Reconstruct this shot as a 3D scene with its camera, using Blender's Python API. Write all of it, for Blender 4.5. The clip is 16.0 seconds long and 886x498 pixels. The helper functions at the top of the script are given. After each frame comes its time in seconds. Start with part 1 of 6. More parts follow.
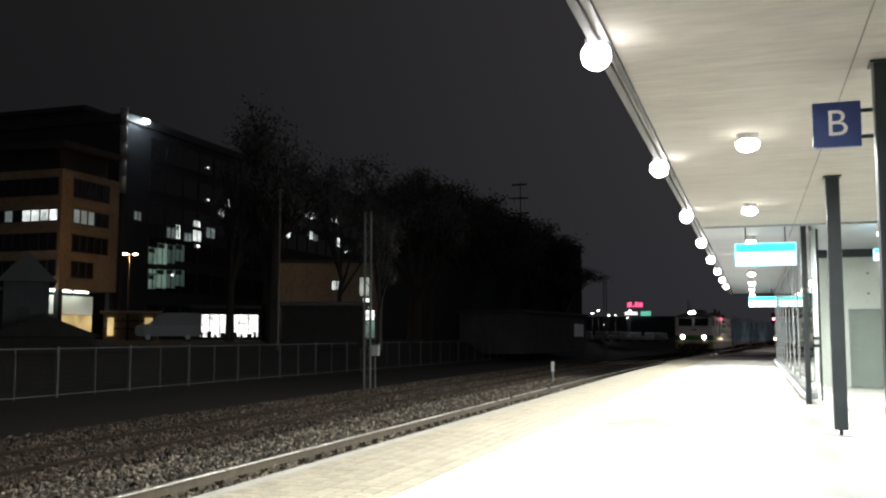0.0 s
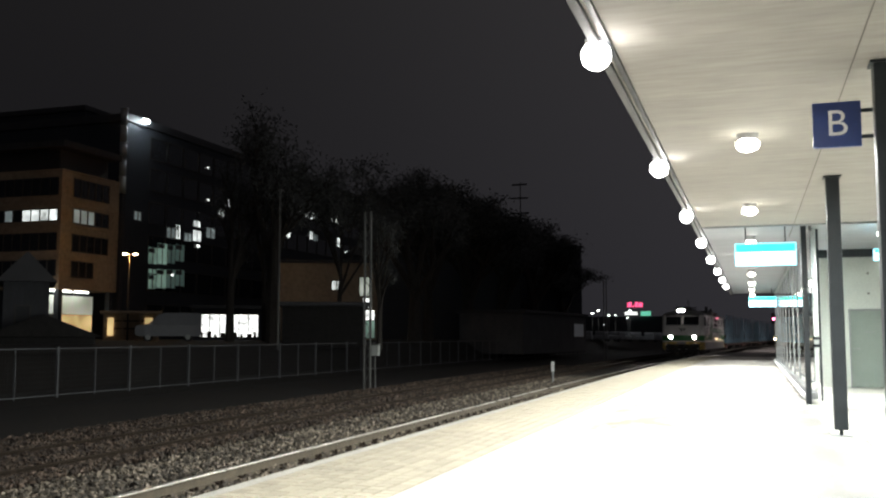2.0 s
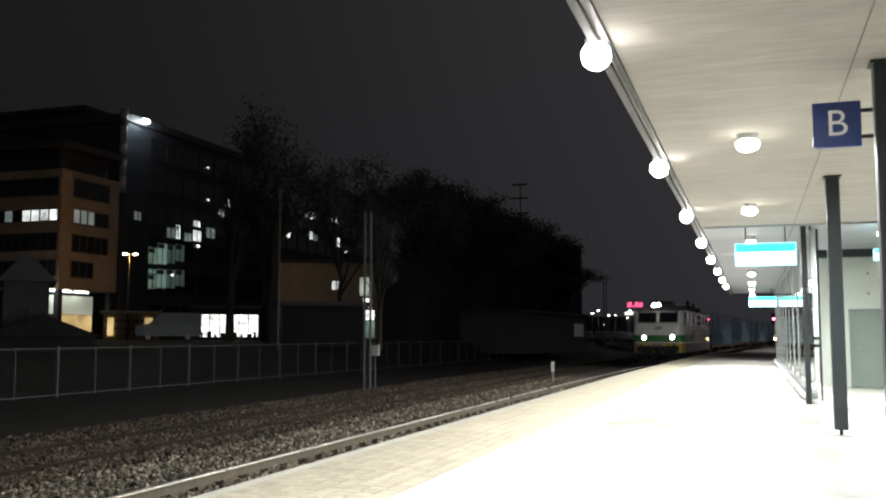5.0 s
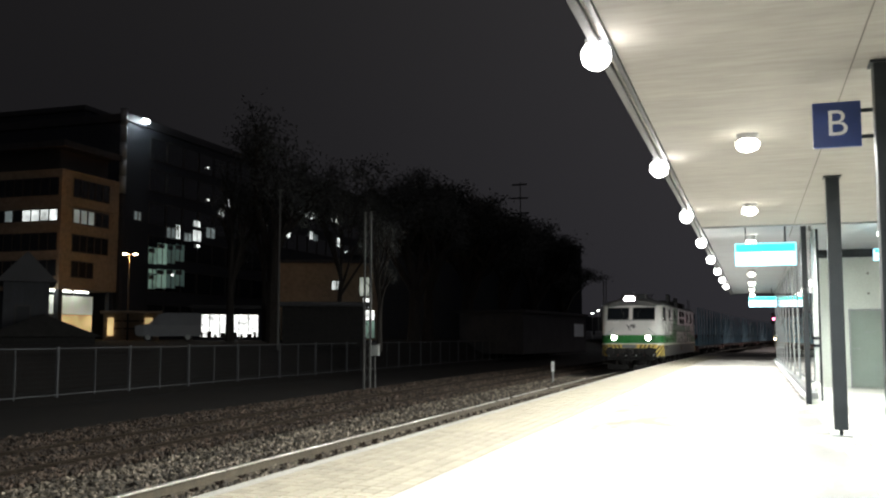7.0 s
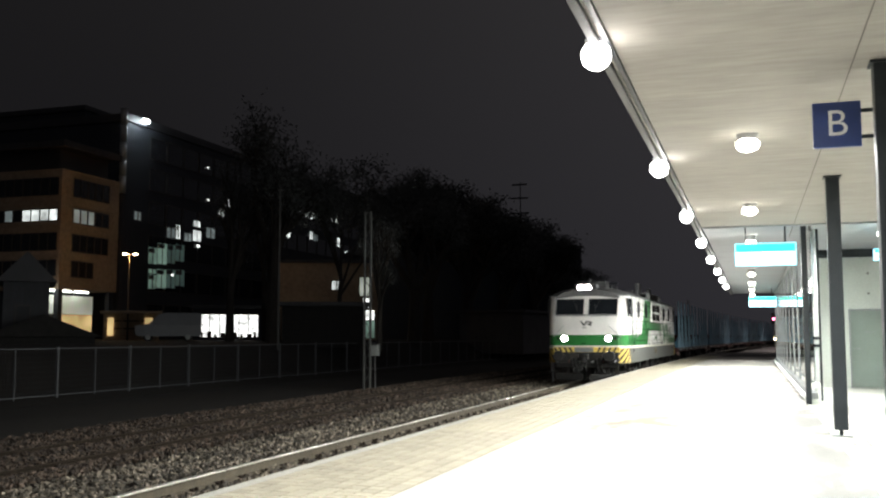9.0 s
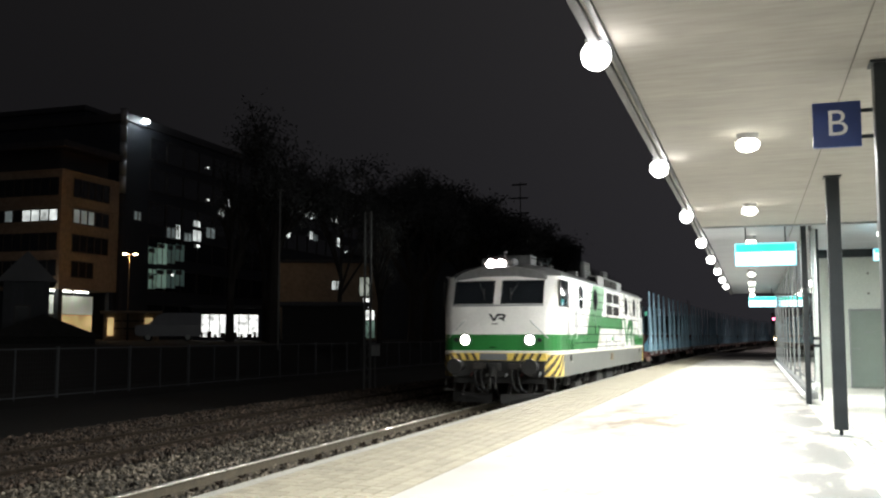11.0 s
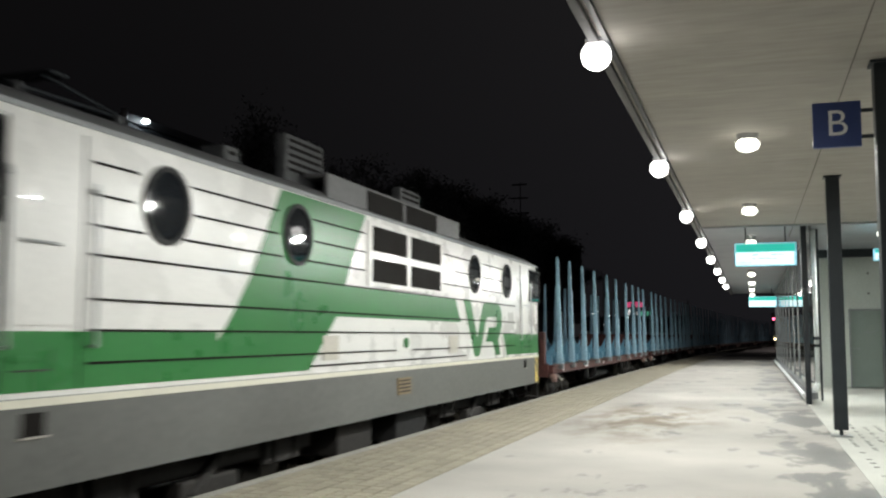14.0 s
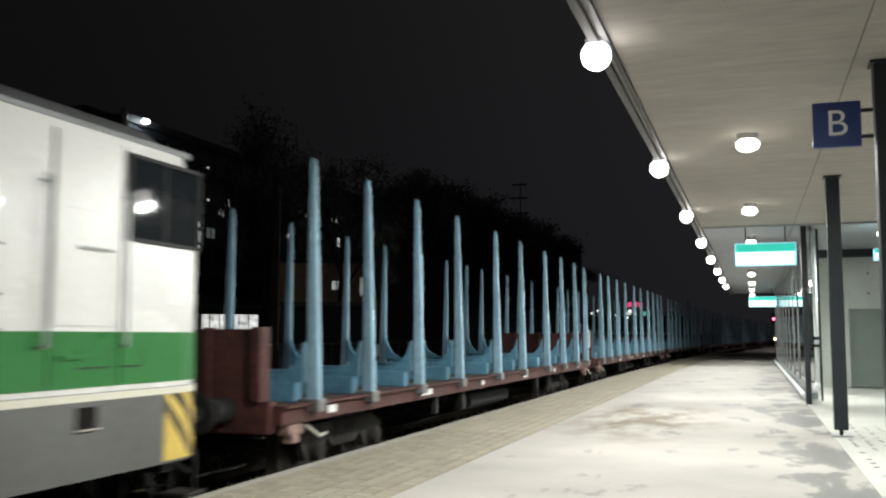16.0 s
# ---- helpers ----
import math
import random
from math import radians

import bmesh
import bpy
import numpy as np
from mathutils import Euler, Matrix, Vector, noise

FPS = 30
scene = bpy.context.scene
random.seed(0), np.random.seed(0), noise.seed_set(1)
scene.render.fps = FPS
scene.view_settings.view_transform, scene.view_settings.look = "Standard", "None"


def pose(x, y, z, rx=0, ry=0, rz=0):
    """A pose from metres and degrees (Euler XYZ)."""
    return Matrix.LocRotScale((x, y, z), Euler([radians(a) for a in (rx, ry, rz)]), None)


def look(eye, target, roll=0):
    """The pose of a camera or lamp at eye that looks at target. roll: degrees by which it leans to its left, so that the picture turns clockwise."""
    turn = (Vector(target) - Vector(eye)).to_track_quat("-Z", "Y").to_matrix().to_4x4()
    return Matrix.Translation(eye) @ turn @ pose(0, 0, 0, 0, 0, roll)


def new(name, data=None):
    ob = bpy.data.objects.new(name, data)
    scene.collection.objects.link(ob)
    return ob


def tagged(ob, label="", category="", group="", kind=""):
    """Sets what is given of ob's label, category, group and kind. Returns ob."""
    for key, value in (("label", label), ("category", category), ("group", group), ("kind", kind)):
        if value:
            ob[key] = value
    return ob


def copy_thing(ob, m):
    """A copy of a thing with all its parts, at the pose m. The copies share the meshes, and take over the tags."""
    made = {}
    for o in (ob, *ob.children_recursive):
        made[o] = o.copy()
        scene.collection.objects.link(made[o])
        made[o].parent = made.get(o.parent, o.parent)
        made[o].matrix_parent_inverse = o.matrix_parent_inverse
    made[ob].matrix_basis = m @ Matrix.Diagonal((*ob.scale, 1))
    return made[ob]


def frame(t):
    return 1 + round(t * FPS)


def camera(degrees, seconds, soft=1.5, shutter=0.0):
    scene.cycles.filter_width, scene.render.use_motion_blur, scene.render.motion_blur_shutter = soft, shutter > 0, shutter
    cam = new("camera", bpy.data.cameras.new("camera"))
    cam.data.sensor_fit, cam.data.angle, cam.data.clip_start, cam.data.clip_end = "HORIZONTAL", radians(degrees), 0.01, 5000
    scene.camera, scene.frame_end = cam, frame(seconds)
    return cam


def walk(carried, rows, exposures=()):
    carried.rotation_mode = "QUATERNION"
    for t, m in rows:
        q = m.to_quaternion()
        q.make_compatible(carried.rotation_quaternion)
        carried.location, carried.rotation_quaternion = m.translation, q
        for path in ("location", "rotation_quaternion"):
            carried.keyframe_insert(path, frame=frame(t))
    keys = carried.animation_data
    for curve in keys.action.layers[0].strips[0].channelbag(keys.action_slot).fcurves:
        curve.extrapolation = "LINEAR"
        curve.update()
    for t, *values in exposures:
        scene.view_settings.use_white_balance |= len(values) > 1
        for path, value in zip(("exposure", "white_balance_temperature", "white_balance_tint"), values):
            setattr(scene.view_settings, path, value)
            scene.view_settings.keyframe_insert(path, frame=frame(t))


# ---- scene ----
# ---- camera ----
cam = camera(50.29, 16.0, soft=2.2, shutter=0.6)
EYE = (0.0, 0.0, 1.30)
AIM = (-3.0991, 9.4636, 2.2144)
walk(cam, [(0.0, look(EYE, AIM)), (16.0, look(EYE, AIM))],
     exposures=[(0.0, 0.18), (8.0, 0.15), (9.5, 0.05), (11.5, -0.28), (12.5, -0.58), (13.3, -1.02), (14.0, -1.32), (15.2, -1.33), (16.0, -1.0)])

# ---- the line of the track: straight, then a wide bend to the right ----
TRACK_X, BEND_Y, BEND_R, RAIL_Z = -6.19, 20.0, 1150.0, -0.53


def along(a, offset=0.0):
    """The point at a metres along the track's centre line, moved sideways by offset, and the heading there in degrees."""
    if a <= BEND_Y:
        return TRACK_X + offset, a, 0.0
    phi = (a - BEND_Y) / BEND_R
    return TRACK_X + BEND_R - (BEND_R - offset) * math.cos(phi), BEND_Y + (BEND_R - offset) * math.sin(phi), -math.degrees(phi)


# ---- world: a dull night sky over a town ----
world = bpy.data.worlds.new("night_sky")
scene.world = world
world.use_nodes = True
wn, wl = world.node_tree.nodes, world.node_tree.links
tc, sep, ramp = wn.new("ShaderNodeTexCoord"), wn.new("ShaderNodeSeparateXYZ"), wn.new("ShaderNodeValToRGB")
wl.new(tc.outputs["Generated"], sep.inputs[0])
wl.new(sep.outputs["Z"], ramp.inputs[0])
ramp.color_ramp.elements[0].position, ramp.color_ramp.elements[0].color = 0.0, (0.0103, 0.0099, 0.0116, 1)
ramp.color_ramp.elements[1].position, ramp.color_ramp.elements[1].color = 0.45, (0.0136, 0.0128, 0.0133, 1)
ramp2 = wn.new("ShaderNodeMapRange")
ramp2.interpolation_type = "SMOOTHSTEP"
ramp2.inputs[1].default_value, ramp2.inputs[2].default_value = -0.75, 0.25
ramp2.inputs[3].default_value, ramp2.inputs[4].default_value = 0.74, 2.6
wl.new(sep.outputs["X"], ramp2.inputs[0])
tint = wn.new("ShaderNodeVectorMath")
tint.operation = "SCALE"
wl.new(ramp.outputs[0], tint.inputs[0])
wl.new(ramp2.outputs[0], tint.inputs["Scale"])
wl.new(tint.outputs[0], wn["Background"].inputs[0])
wn["Background"].inputs[1].default_value = 1.0

CEIL = 3.41
WARM = (0.97, 1.0, 0.96)


def area_lamp(name, place, watts, size, colour=WARM, target=None):
    data = bpy.data.lights.new(name, "AREA")
    data.shape, data.size, data.energy, data.color = "DISK", size, watts, colour
    ob = new(name, data)
    ob.matrix_world = look(place, target or (place[0], place[1] + 0.001, place[2] - 1))
    return ob


EDGE_LAMPS = [6.60 + 4.79 * i for i in range(0, 8)]
INNER_LAMPS = [10.3 + 5.55 * i for i in range(-1, 8)]
for y in EDGE_LAMPS:
    area_lamp("edge_lamp_light", (-1.04, y, CEIL - 0.28), 300, 0.24, target=(-1.5, y + 0.001, CEIL - 1.24))
for y in INNER_LAMPS:
    area_lamp("inner_lamp_light", (0.0, y, 3.17), 128, 0.3)
for y in (9.9, 15.1, 20.3):
    area_lamp("bay_lamp_light", (2.5, y, 3.10), 215, 0.3, (0.93, 1.0, 0.95))


def point_lamp(name, place, watts, size, colour):
    data = bpy.data.lights.new(name, "POINT")
    data.energy, data.shadow_soft_size, data.color = watts, size, colour
    ob = new(name, data)
    ob.location = place
    return ob


for y in (88, 108, 130):
    area_lamp("platform_end_light", (along(y, 7.8)[0], y, 3.3), 300, 0.4, (1.0, 0.88, 0.84))
point_lamp("street_lamp_light", (-46.4, 62.4, 7.4), 260, 0.2, (1.0, 0.5, 0.16))
point_lamp("flood_light_glow", (-54.8, 75.9, 22.0), 60, 0.2, (0.75, 0.9, 1.0))


# ---- materials ----
def material(name, colour, rough=0.6, metal=0.0, vary=0.25, grain=40.0, stain=1.5, bump=0.15, bump_size=0.01, per_object=0.0, coat=0.0, squash=(1, 1, 1)):
    """A surface with fine grain, broad stains and relief, all in metres."""
    m = bpy.data.materials.new(name)
    m.use_nodes = True
    n, l = m.node_tree.nodes, m.node_tree.links
    bsdf = n["Principled BSDF"]
    co, mp = n.new("ShaderNodeTexCoord"), n.new("ShaderNodeMapping")
    mp.inputs["Scale"].default_value = squash
    l.new(co.outputs["Object"], mp.inputs[0])
    fine, broad = n.new("ShaderNodeTexNoise"), n.new("ShaderNodeTexNoise")
    fine.inputs["Scale"].default_value, broad.inputs["Scale"].default_value = grain, stain
    fine.inputs["Detail"].default_value, broad.inputs["Detail"].default_value = 4, 5
    for t in (fine, broad):
        l.new(mp.outputs[0], t.inputs["Vector"])
    mixer = n.new("ShaderNodeMath")
    mixer.operation = "ADD"
    l.new(fine.outputs[0], mixer.inputs[0])
    l.new(broad.outputs[0], mixer.inputs[1])
    span = n.new("ShaderNodeMapRange")
    span.inputs[1].default_value, span.inputs[2].default_value = 0.65, 1.35
    span.inputs[3].default_value, span.inputs[4].default_value = 1 - vary, 1 + vary
    l.new(mixer.outputs[0], span.inputs[0])
    value = span.outputs[0]
    if per_object:
        info, pr, times = n.new("ShaderNodeObjectInfo"), n.new("ShaderNodeMapRange"), n.new("ShaderNodeMath")
        pr.inputs[3].default_value, pr.inputs[4].default_value = 1 - per_object, 1 + per_object
        times.operation = "MULTIPLY"
        l.new(info.outputs["Random"], pr.inputs[0])
        l.new(pr.outputs[0], times.inputs[0])
        l.new(value, times.inputs[1])
        value = times.outputs[0]
    scale = n.new("ShaderNodeVectorMath")
    scale.operation = "SCALE"
    scale.inputs[0].default_value = colour[:3]
    l.new(value, scale.inputs["Scale"])
    l.new(scale.outputs[0], bsdf.inputs["Base Color"])
    rr = n.new("ShaderNodeMapRange")
    rr.inputs[3].default_value, rr.inputs[4].default_value = max(0.02, rough - 0.12 * min(1, rough * 3)), min(1, rough + 0.12 * min(1, rough * 3))
    l.new(broad.outputs[0], rr.inputs[0])
    l.new(rr.outputs[0], bsdf.inputs["Roughness"])
    bsdf.inputs["Metallic"].default_value = metal
    bsdf.inputs["Coat Weight"].default_value = coat
    if bump:
        b = n.new("ShaderNodeBump")
        b.inputs["Strength"].default_value, b.inputs["Distance"].default_value = bump, bump_size
        l.new(fine.outputs[0], b.inputs["Height"])
        l.new(b.outputs[0], bsdf.inputs["Normal"])
    return m


def glow(name, colour, strength):
    m = bpy.data.materials.new(name)
    m.use_nodes = True
    bsdf = m.node_tree.nodes["Principled BSDF"]
    bsdf.inputs["Base Color"].default_value = (*colour, 1)
    bsdf.inputs["Emission Color"].default_value = (*colour, 1)
    bsdf.inputs["Emission Strength"].default_value = strength
    return m


def window_glow(name, colour, strength, scale=1.3):
    """A lit room behind a window, or a lit wall drawn as glowing: uneven brightness."""
    m = glow(name, colour, strength)
    n, l = m.node_tree.nodes, m.node_tree.links
    co, tex, span = n.new("ShaderNodeTexCoord"), n.new("ShaderNodeTexNoise"), n.new("ShaderNodeMapRange")
    tex.inputs["Scale"].default_value = scale
    l.new(co.outputs["Object"], tex.inputs["Vector"])
    l.new(tex.outputs[0], span.inputs[0])
    span.inputs[1].default_value, span.inputs[2].default_value = 0.3, 0.7
    span.inputs[3].default_value, span.inputs[4].default_value = 0.25 * strength, 1.5 * strength
    l.new(span.outputs[0], n["Principled BSDF"].inputs["Emission Strength"])
    return m


def clear_glass(name, tint=(0.86, 0.96, 0.93), rough=0.02):
    m = bpy.data.materials.new(name)
    m.use_nodes = True
    bsdf = m.node_tree.nodes["Principled BSDF"]
    bsdf.inputs["Base Color"].default_value = (*tint, 1)
    bsdf.inputs["Transmission Weight"].default_value = 1.0
    bsdf.inputs["Roughness"].default_value = rough
    bsdf.inputs["IOR"].default_value = 1.45
    return m


def slab_material(name, colour, dark, scale, low, high, wet):
    """Worn platform paving: pale dry ground with dark, smoother damp patches that have ragged edges."""
    m = material(name, colour, 0.75, vary=0.16, grain=90, stain=0.9, bump=0.2, bump_size=0.004)
    n, l = m.node_tree.nodes, m.node_tree.links
    bsdf = n["Principled BSDF"]
    old = bsdf.inputs["Base Color"].links[0].from_socket
    co, mp, tex, ramp2 = n.new("ShaderNodeTexCoord"), n.new("ShaderNodeMapping"), n.new("ShaderNodeTexNoise"), n.new("ShaderNodeMapRange")
    mp.inputs["Scale"].default_value = (1.0, 0.45, 1.0)
    mp.inputs["Location"].default_value = (3.7, 1.3, 0)
    tex.inputs["Scale"].default_value, tex.inputs["Detail"].default_value, tex.inputs["Distortion"].default_value = scale, 5, 0.25
    tex.inputs["Roughness"].default_value = 0.6
    l.new(co.outputs["Object"], mp.inputs[0])
    l.new(mp.outputs[0], tex.inputs["Vector"])
    split, drip, total = n.new("ShaderNodeSeparateXYZ"), n.new("ShaderNodeMapRange"), n.new("ShaderNodeMath")
    l.new(co.outputs["Object"], split.inputs[0])
    l.new(split.outputs["X"], drip.inputs[0])
    drip.interpolation_type = "SMOOTHSTEP"
    drip.inputs[1].default_value, drip.inputs[2].default_value, drip.inputs[3].default_value, drip.inputs[4].default_value = -0.35, 0.6, 0.0, 0.125
    total.operation = "ADD"
    l.new(tex.outputs[0], total.inputs[0])
    l.new(drip.outputs[0], total.inputs[1])
    l.new(total.outputs[0], ramp2.inputs[0])
    ramp2.inputs[1].default_value, ramp2.inputs[2].default_value = low, high
    mix = n.new("ShaderNodeMix")
    mix.data_type = "RGBA"
    mix.blend_type = "MULTIPLY"
    mix.inputs[7].default_value = (*dark, 1)
    l.new(ramp2.outputs[0], mix.inputs[0])
    l.new(old, mix.inputs[6])
    # one broad brownish trodden stain in the middle of the platform
    place, far, fade, mottle, amount, brown = n.new("ShaderNodeMapping"), n.new("ShaderNodeVectorMath"), n.new("ShaderNodeMapRange"), n.new("ShaderNodeTexNoise"), n.new("ShaderNodeMath"), n.new("ShaderNodeMix")
    place.inputs["Location"].default_value, place.inputs["Scale"].default_value = (1.15, -3.35, 0), (0.7, 0.22, 1)
    far.operation, amount.operation = "LENGTH", "MULTIPLY"
    l.new(co.outputs["Object"], place.inputs[0])
    l.new(place.outputs[0], far.inputs[0])
    l.new(far.outputs["Value"], fade.inputs[0])
    fade.interpolation_type = "SMOOTHSTEP"
    fade.inputs[1].default_value, fade.inputs[2].default_value, fade.inputs[3].default_value, fade.inputs[4].default_value = 0.15, 1.1, 1.7, 0.0
    mottle.inputs["Scale"].default_value, mottle.inputs["Detail"].default_value, mottle.inputs["Roughness"].default_value = 1.6, 6, 0.65
    spots = n.new("ShaderNodeMapRange")
    spots.inputs[1].default_value, spots.inputs[2].default_value = 0.42, 0.68
    l.new(mp.outputs[0], mottle.inputs["Vector"])
    l.new(mottle.outputs[0], spots.inputs[0])
    l.new(spots.outputs[0], amount.inputs[0])
    l.new(fade.outputs[0], amount.inputs[1])
    amount.use_clamp = True
    brown.data_type, brown.blend_type = "RGBA", "MULTIPLY"
    brown.inputs[7].default_value = (0.52, 0.46, 0.385, 1)
    l.new(amount.outputs[0], brown.inputs[0])
    l.new(mix.outputs[2], brown.inputs[6])
    l.new(brown.outputs[2], bsdf.inputs["Base Color"])
    r2 = n.new("ShaderNodeMapRange")
    r2.inputs[3].default_value, r2.inputs[4].default_value = 0.92, wet
    l.new(ramp2.outputs[0], r2.inputs[0])
    l.new(r2.outputs[0], bsdf.inputs["Roughness"])
    return m


M = {}
M["slab"] = slab_material("platform_asphalt", (0.40, 0.372, 0.34), (0.37, 0.375, 0.385), 1.5, 0.60, 0.665, 0.5)
M["paver"] = material("concrete_paver", (0.35, 0.312, 0.24), 0.8, vary=0.2, grain=120, stain=2, bump=0.25, bump_size=0.003, per_object=0.12)
M["joint"] = material("paver_joint_sand", (0.16, 0.15, 0.13), 0.9, vary=0.2)
M["tile"] = material("pale_tile", (0.46, 0.45, 0.41), 0.7, vary=0.15, grain=100, stain=1.2, bump_size=0.003, per_object=0.06)
M["tile_stud"] = material("tile_groove_grit", (0.12, 0.12, 0.11), 0.9)
M["kerb"] = material("kerb_concrete", (0.37, 0.35, 0.31), 0.8, vary=0.2, grain=80, stain=2)
M["platform_wall"] = material("platform_side_concrete", (0.16, 0.15, 0.14), 0.85, vary=0.35, grain=30, stain=1)
M["ceiling"] = material("board_marked_concrete", (0.345, 0.326, 0.292), 0.8, vary=0.17, grain=5.0, stain=0.9, bump=0.22, bump_size=0.006, squash=(0.5, 2.4, 1))
M["ceiling_pale"] = material("pale_soffit", (0.30, 0.31, 0.325), 0.7, vary=0.15, grain=3, stain=0.5, bump=0.1, squash=(0.3, 2, 1))
M["wall"] = material("pale_concrete_wall", (0.50, 0.52, 0.48), 0.75, vary=0.14, grain=25, stain=0.8, bump_size=0.004)
M["steel_dark"] = material("dark_painted_steel", (0.021, 0.025, 0.029), 0.45, vary=0.25, grain=60, stain=4, bump=0.08)
M["steel_dark"].node_tree.nodes["Principled BSDF"].inputs["Specular IOR Level"].default_value = 0.3
M["steel_grey"] = material("grey_metal", (0.24, 0.245, 0.25), 0.45, metal=0.5, vary=0.15, grain=50, bump=0.05)
M["edge_grey"] = material("weathered_edge_channel", (0.11, 0.11, 0.112), 0.6, metal=0.2, vary=0.25, grain=30, stain=3, bump=0.08)
M["galvanised"] = material("galvanised_steel", (0.42, 0.43, 0.43), 0.5, metal=0.7, vary=0.25, grain=35, stain=3)
M["door"] = material("grey_green_door", (0.20, 0.235, 0.21), 0.5, vary=0.12, grain=30)
M["sign_blue"] = material("blue_sign_enamel", (0.025, 0.05, 0.19), 0.35, vary=0.08, bump=0.0)
M["white_paint"] = material("white_paint", (0.8, 0.8, 0.8), 0.5, vary=0.05, bump=0.0)
M["rail_top"] = material("polished_rail_head", (0.80, 0.76, 0.68), 0.30, metal=0.9, vary=0.1, bump=0.02)
M["rail_worn"] = material("brown_worn_rail_head", (0.19, 0.155, 0.115), 0.55, metal=0.2, vary=0.25, grain=40, stain=4, bump=0.05)
M["rail_side"] = material("rusty_rail", (0.085, 0.068, 0.046), 0.85, vary=0.4, grain=50, stain=6)
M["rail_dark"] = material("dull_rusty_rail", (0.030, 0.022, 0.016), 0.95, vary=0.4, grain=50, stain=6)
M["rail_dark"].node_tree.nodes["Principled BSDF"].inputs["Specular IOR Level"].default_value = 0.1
M["sleeper"] = material("concrete_sleeper", (0.20, 0.18, 0.16), 0.9, vary=0.3, grain=40, stain=4)
M["ballast"] = material("ballast_bed", (0.062, 0.05, 0.04), 0.95, vary=0.6, grain=22, stain=0.8, bump=1.0, bump_size=0.06)


def stone_material(name, colour, spread):
    """Crushed stone: every stone has its own tone, a few are pale."""
    m = material(name, colour, 0.9, vary=0.45, grain=9, stain=0.7, bump=0.3)
    n, l = m.node_tree.nodes, m.node_tree.links
    bsdf = n["Principled BSDF"]
    old = bsdf.inputs["Base Color"].links[0].from_socket
    geo, power, span, scale = n.new("ShaderNodeNewGeometry"), n.new("ShaderNodeMath"), n.new("ShaderNodeMapRange"), n.new("ShaderNodeVectorMath")
    power.operation, scale.operation = "POWER", "SCALE"
    power.inputs[1].default_value = 2.2
    span.inputs[3].default_value, span.inputs[4].default_value = 1 - 0.65 * spread, 1 + 1.9 * spread
    l.new(geo.outputs["Random Per Island"], power.inputs[0])
    l.new(power.outputs[0], span.inputs[0])
    l.new(old, scale.inputs[0])
    l.new(span.outputs[0], scale.inputs["Scale"])
    l.new(scale.outputs[0], bsdf.inputs["Base Color"])
    return m


M["stone"] = stone_material("ballast_stone", (0.125, 0.105, 0.082), 1.0)
# browner stone, darkened further for the shade over the second track
M["stone_brown_shade"] = stone_material("shaded_brown_ballast", (0.062, 0.045, 0.034), 0.8)
M["earth"] = material("dark_ground_grass", (0.0155, 0.0125, 0.0095), 0.95, vary=0.5, grain=10, stain=0.4, bump=0.6, bump_size=0.04)
M["fence"] = material("galvanised_fence", (0.115, 0.118, 0.125), 0.5, metal=0.3, vary=0.2)
M["lamp_shell"] = material("lamp_housing_grey", (0.3, 0.3, 0.3), 0.45, vary=0.1, bump=0.0)
M["lamp_glow"] = glow("edge_lamp_diffuser", (1.0, 0.97, 0.94), 16)
M["lamp_glow_soft"] = glow("ceiling_lamp_diffuser", (1.0, 0.97, 0.84), 12)
M["glass"] = clear_glass("screen_glass")
M["teal"] = glow("display_teal_band", (0.03, 0.60, 0.46), 1.5)
M["display"] = glow("display_white_panel", (0.72, 0.95, 1.0), 3.2)
M["display_bar"] = glow("display_text_bar", (0.3, 0.55, 0.62), 1.0)
M["display_rim"] = glow("display_lit_rim", (0.35, 0.8, 1.0), 1.8)

# ---- mesh helpers ----


def put(bm, name, mat, parent=None, label="", smooth=False):
    bmesh.ops.recalc_face_normals(bm, faces=bm.faces[:])
    me = bpy.data.meshes.new(name)
    bm.to_mesh(me)
    bm.free()
    for mm in (mat if isinstance(mat, (list, tuple)) else [mat]):
        me.materials.append(mm)
    if smooth:
        for p in me.polygons:
            p.use_smooth = True
    ob = new(name, me)
    ob.parent = parent
    return tagged(ob, label)


def part(name, bm, mat, parent, label="", smooth=False):
    return put(bm, name, mat, parent, label, smooth)


def thing(name, label, category, group="", kind="", place=None):
    ob = new(name)
    if place is not None:
        ob.matrix_basis = place
    return tagged(ob, label, category, group, kind)


def bm_new():
    return bmesh.new()


def box(bm, x0, x1, y0, y1, z0, z1, bevel=0.0):
    m = Matrix.Translation(((x0 + x1) / 2, (y0 + y1) / 2, (z0 + z1) / 2)) @ Matrix.Diagonal((x1 - x0, y1 - y0, z1 - z0, 1))
    verts = bmesh.ops.create_cube(bm, size=1, matrix=m)["verts"]
    if bevel:
        edges = list({e for v in verts for e in v.link_edges})
        bmesh.ops.bevel(bm, geom=edges, offset=bevel, segments=2, affect="EDGES", profile=0.6)
    return bm


def bar(bm, a, b, r0, r1=None, seg=10, caps=True):
    a, b = Vector(a), Vector(b)
    d = b - a
    m = Matrix.Translation((a + b) / 2) @ d.to_track_quat("Z", "Y").to_matrix().to_4x4()
    bmesh.ops.create_cone(bm, cap_ends=caps, segments=seg, radius1=r0, radius2=r0 if r1 is None else r1, depth=d.length, matrix=m)
    return bm


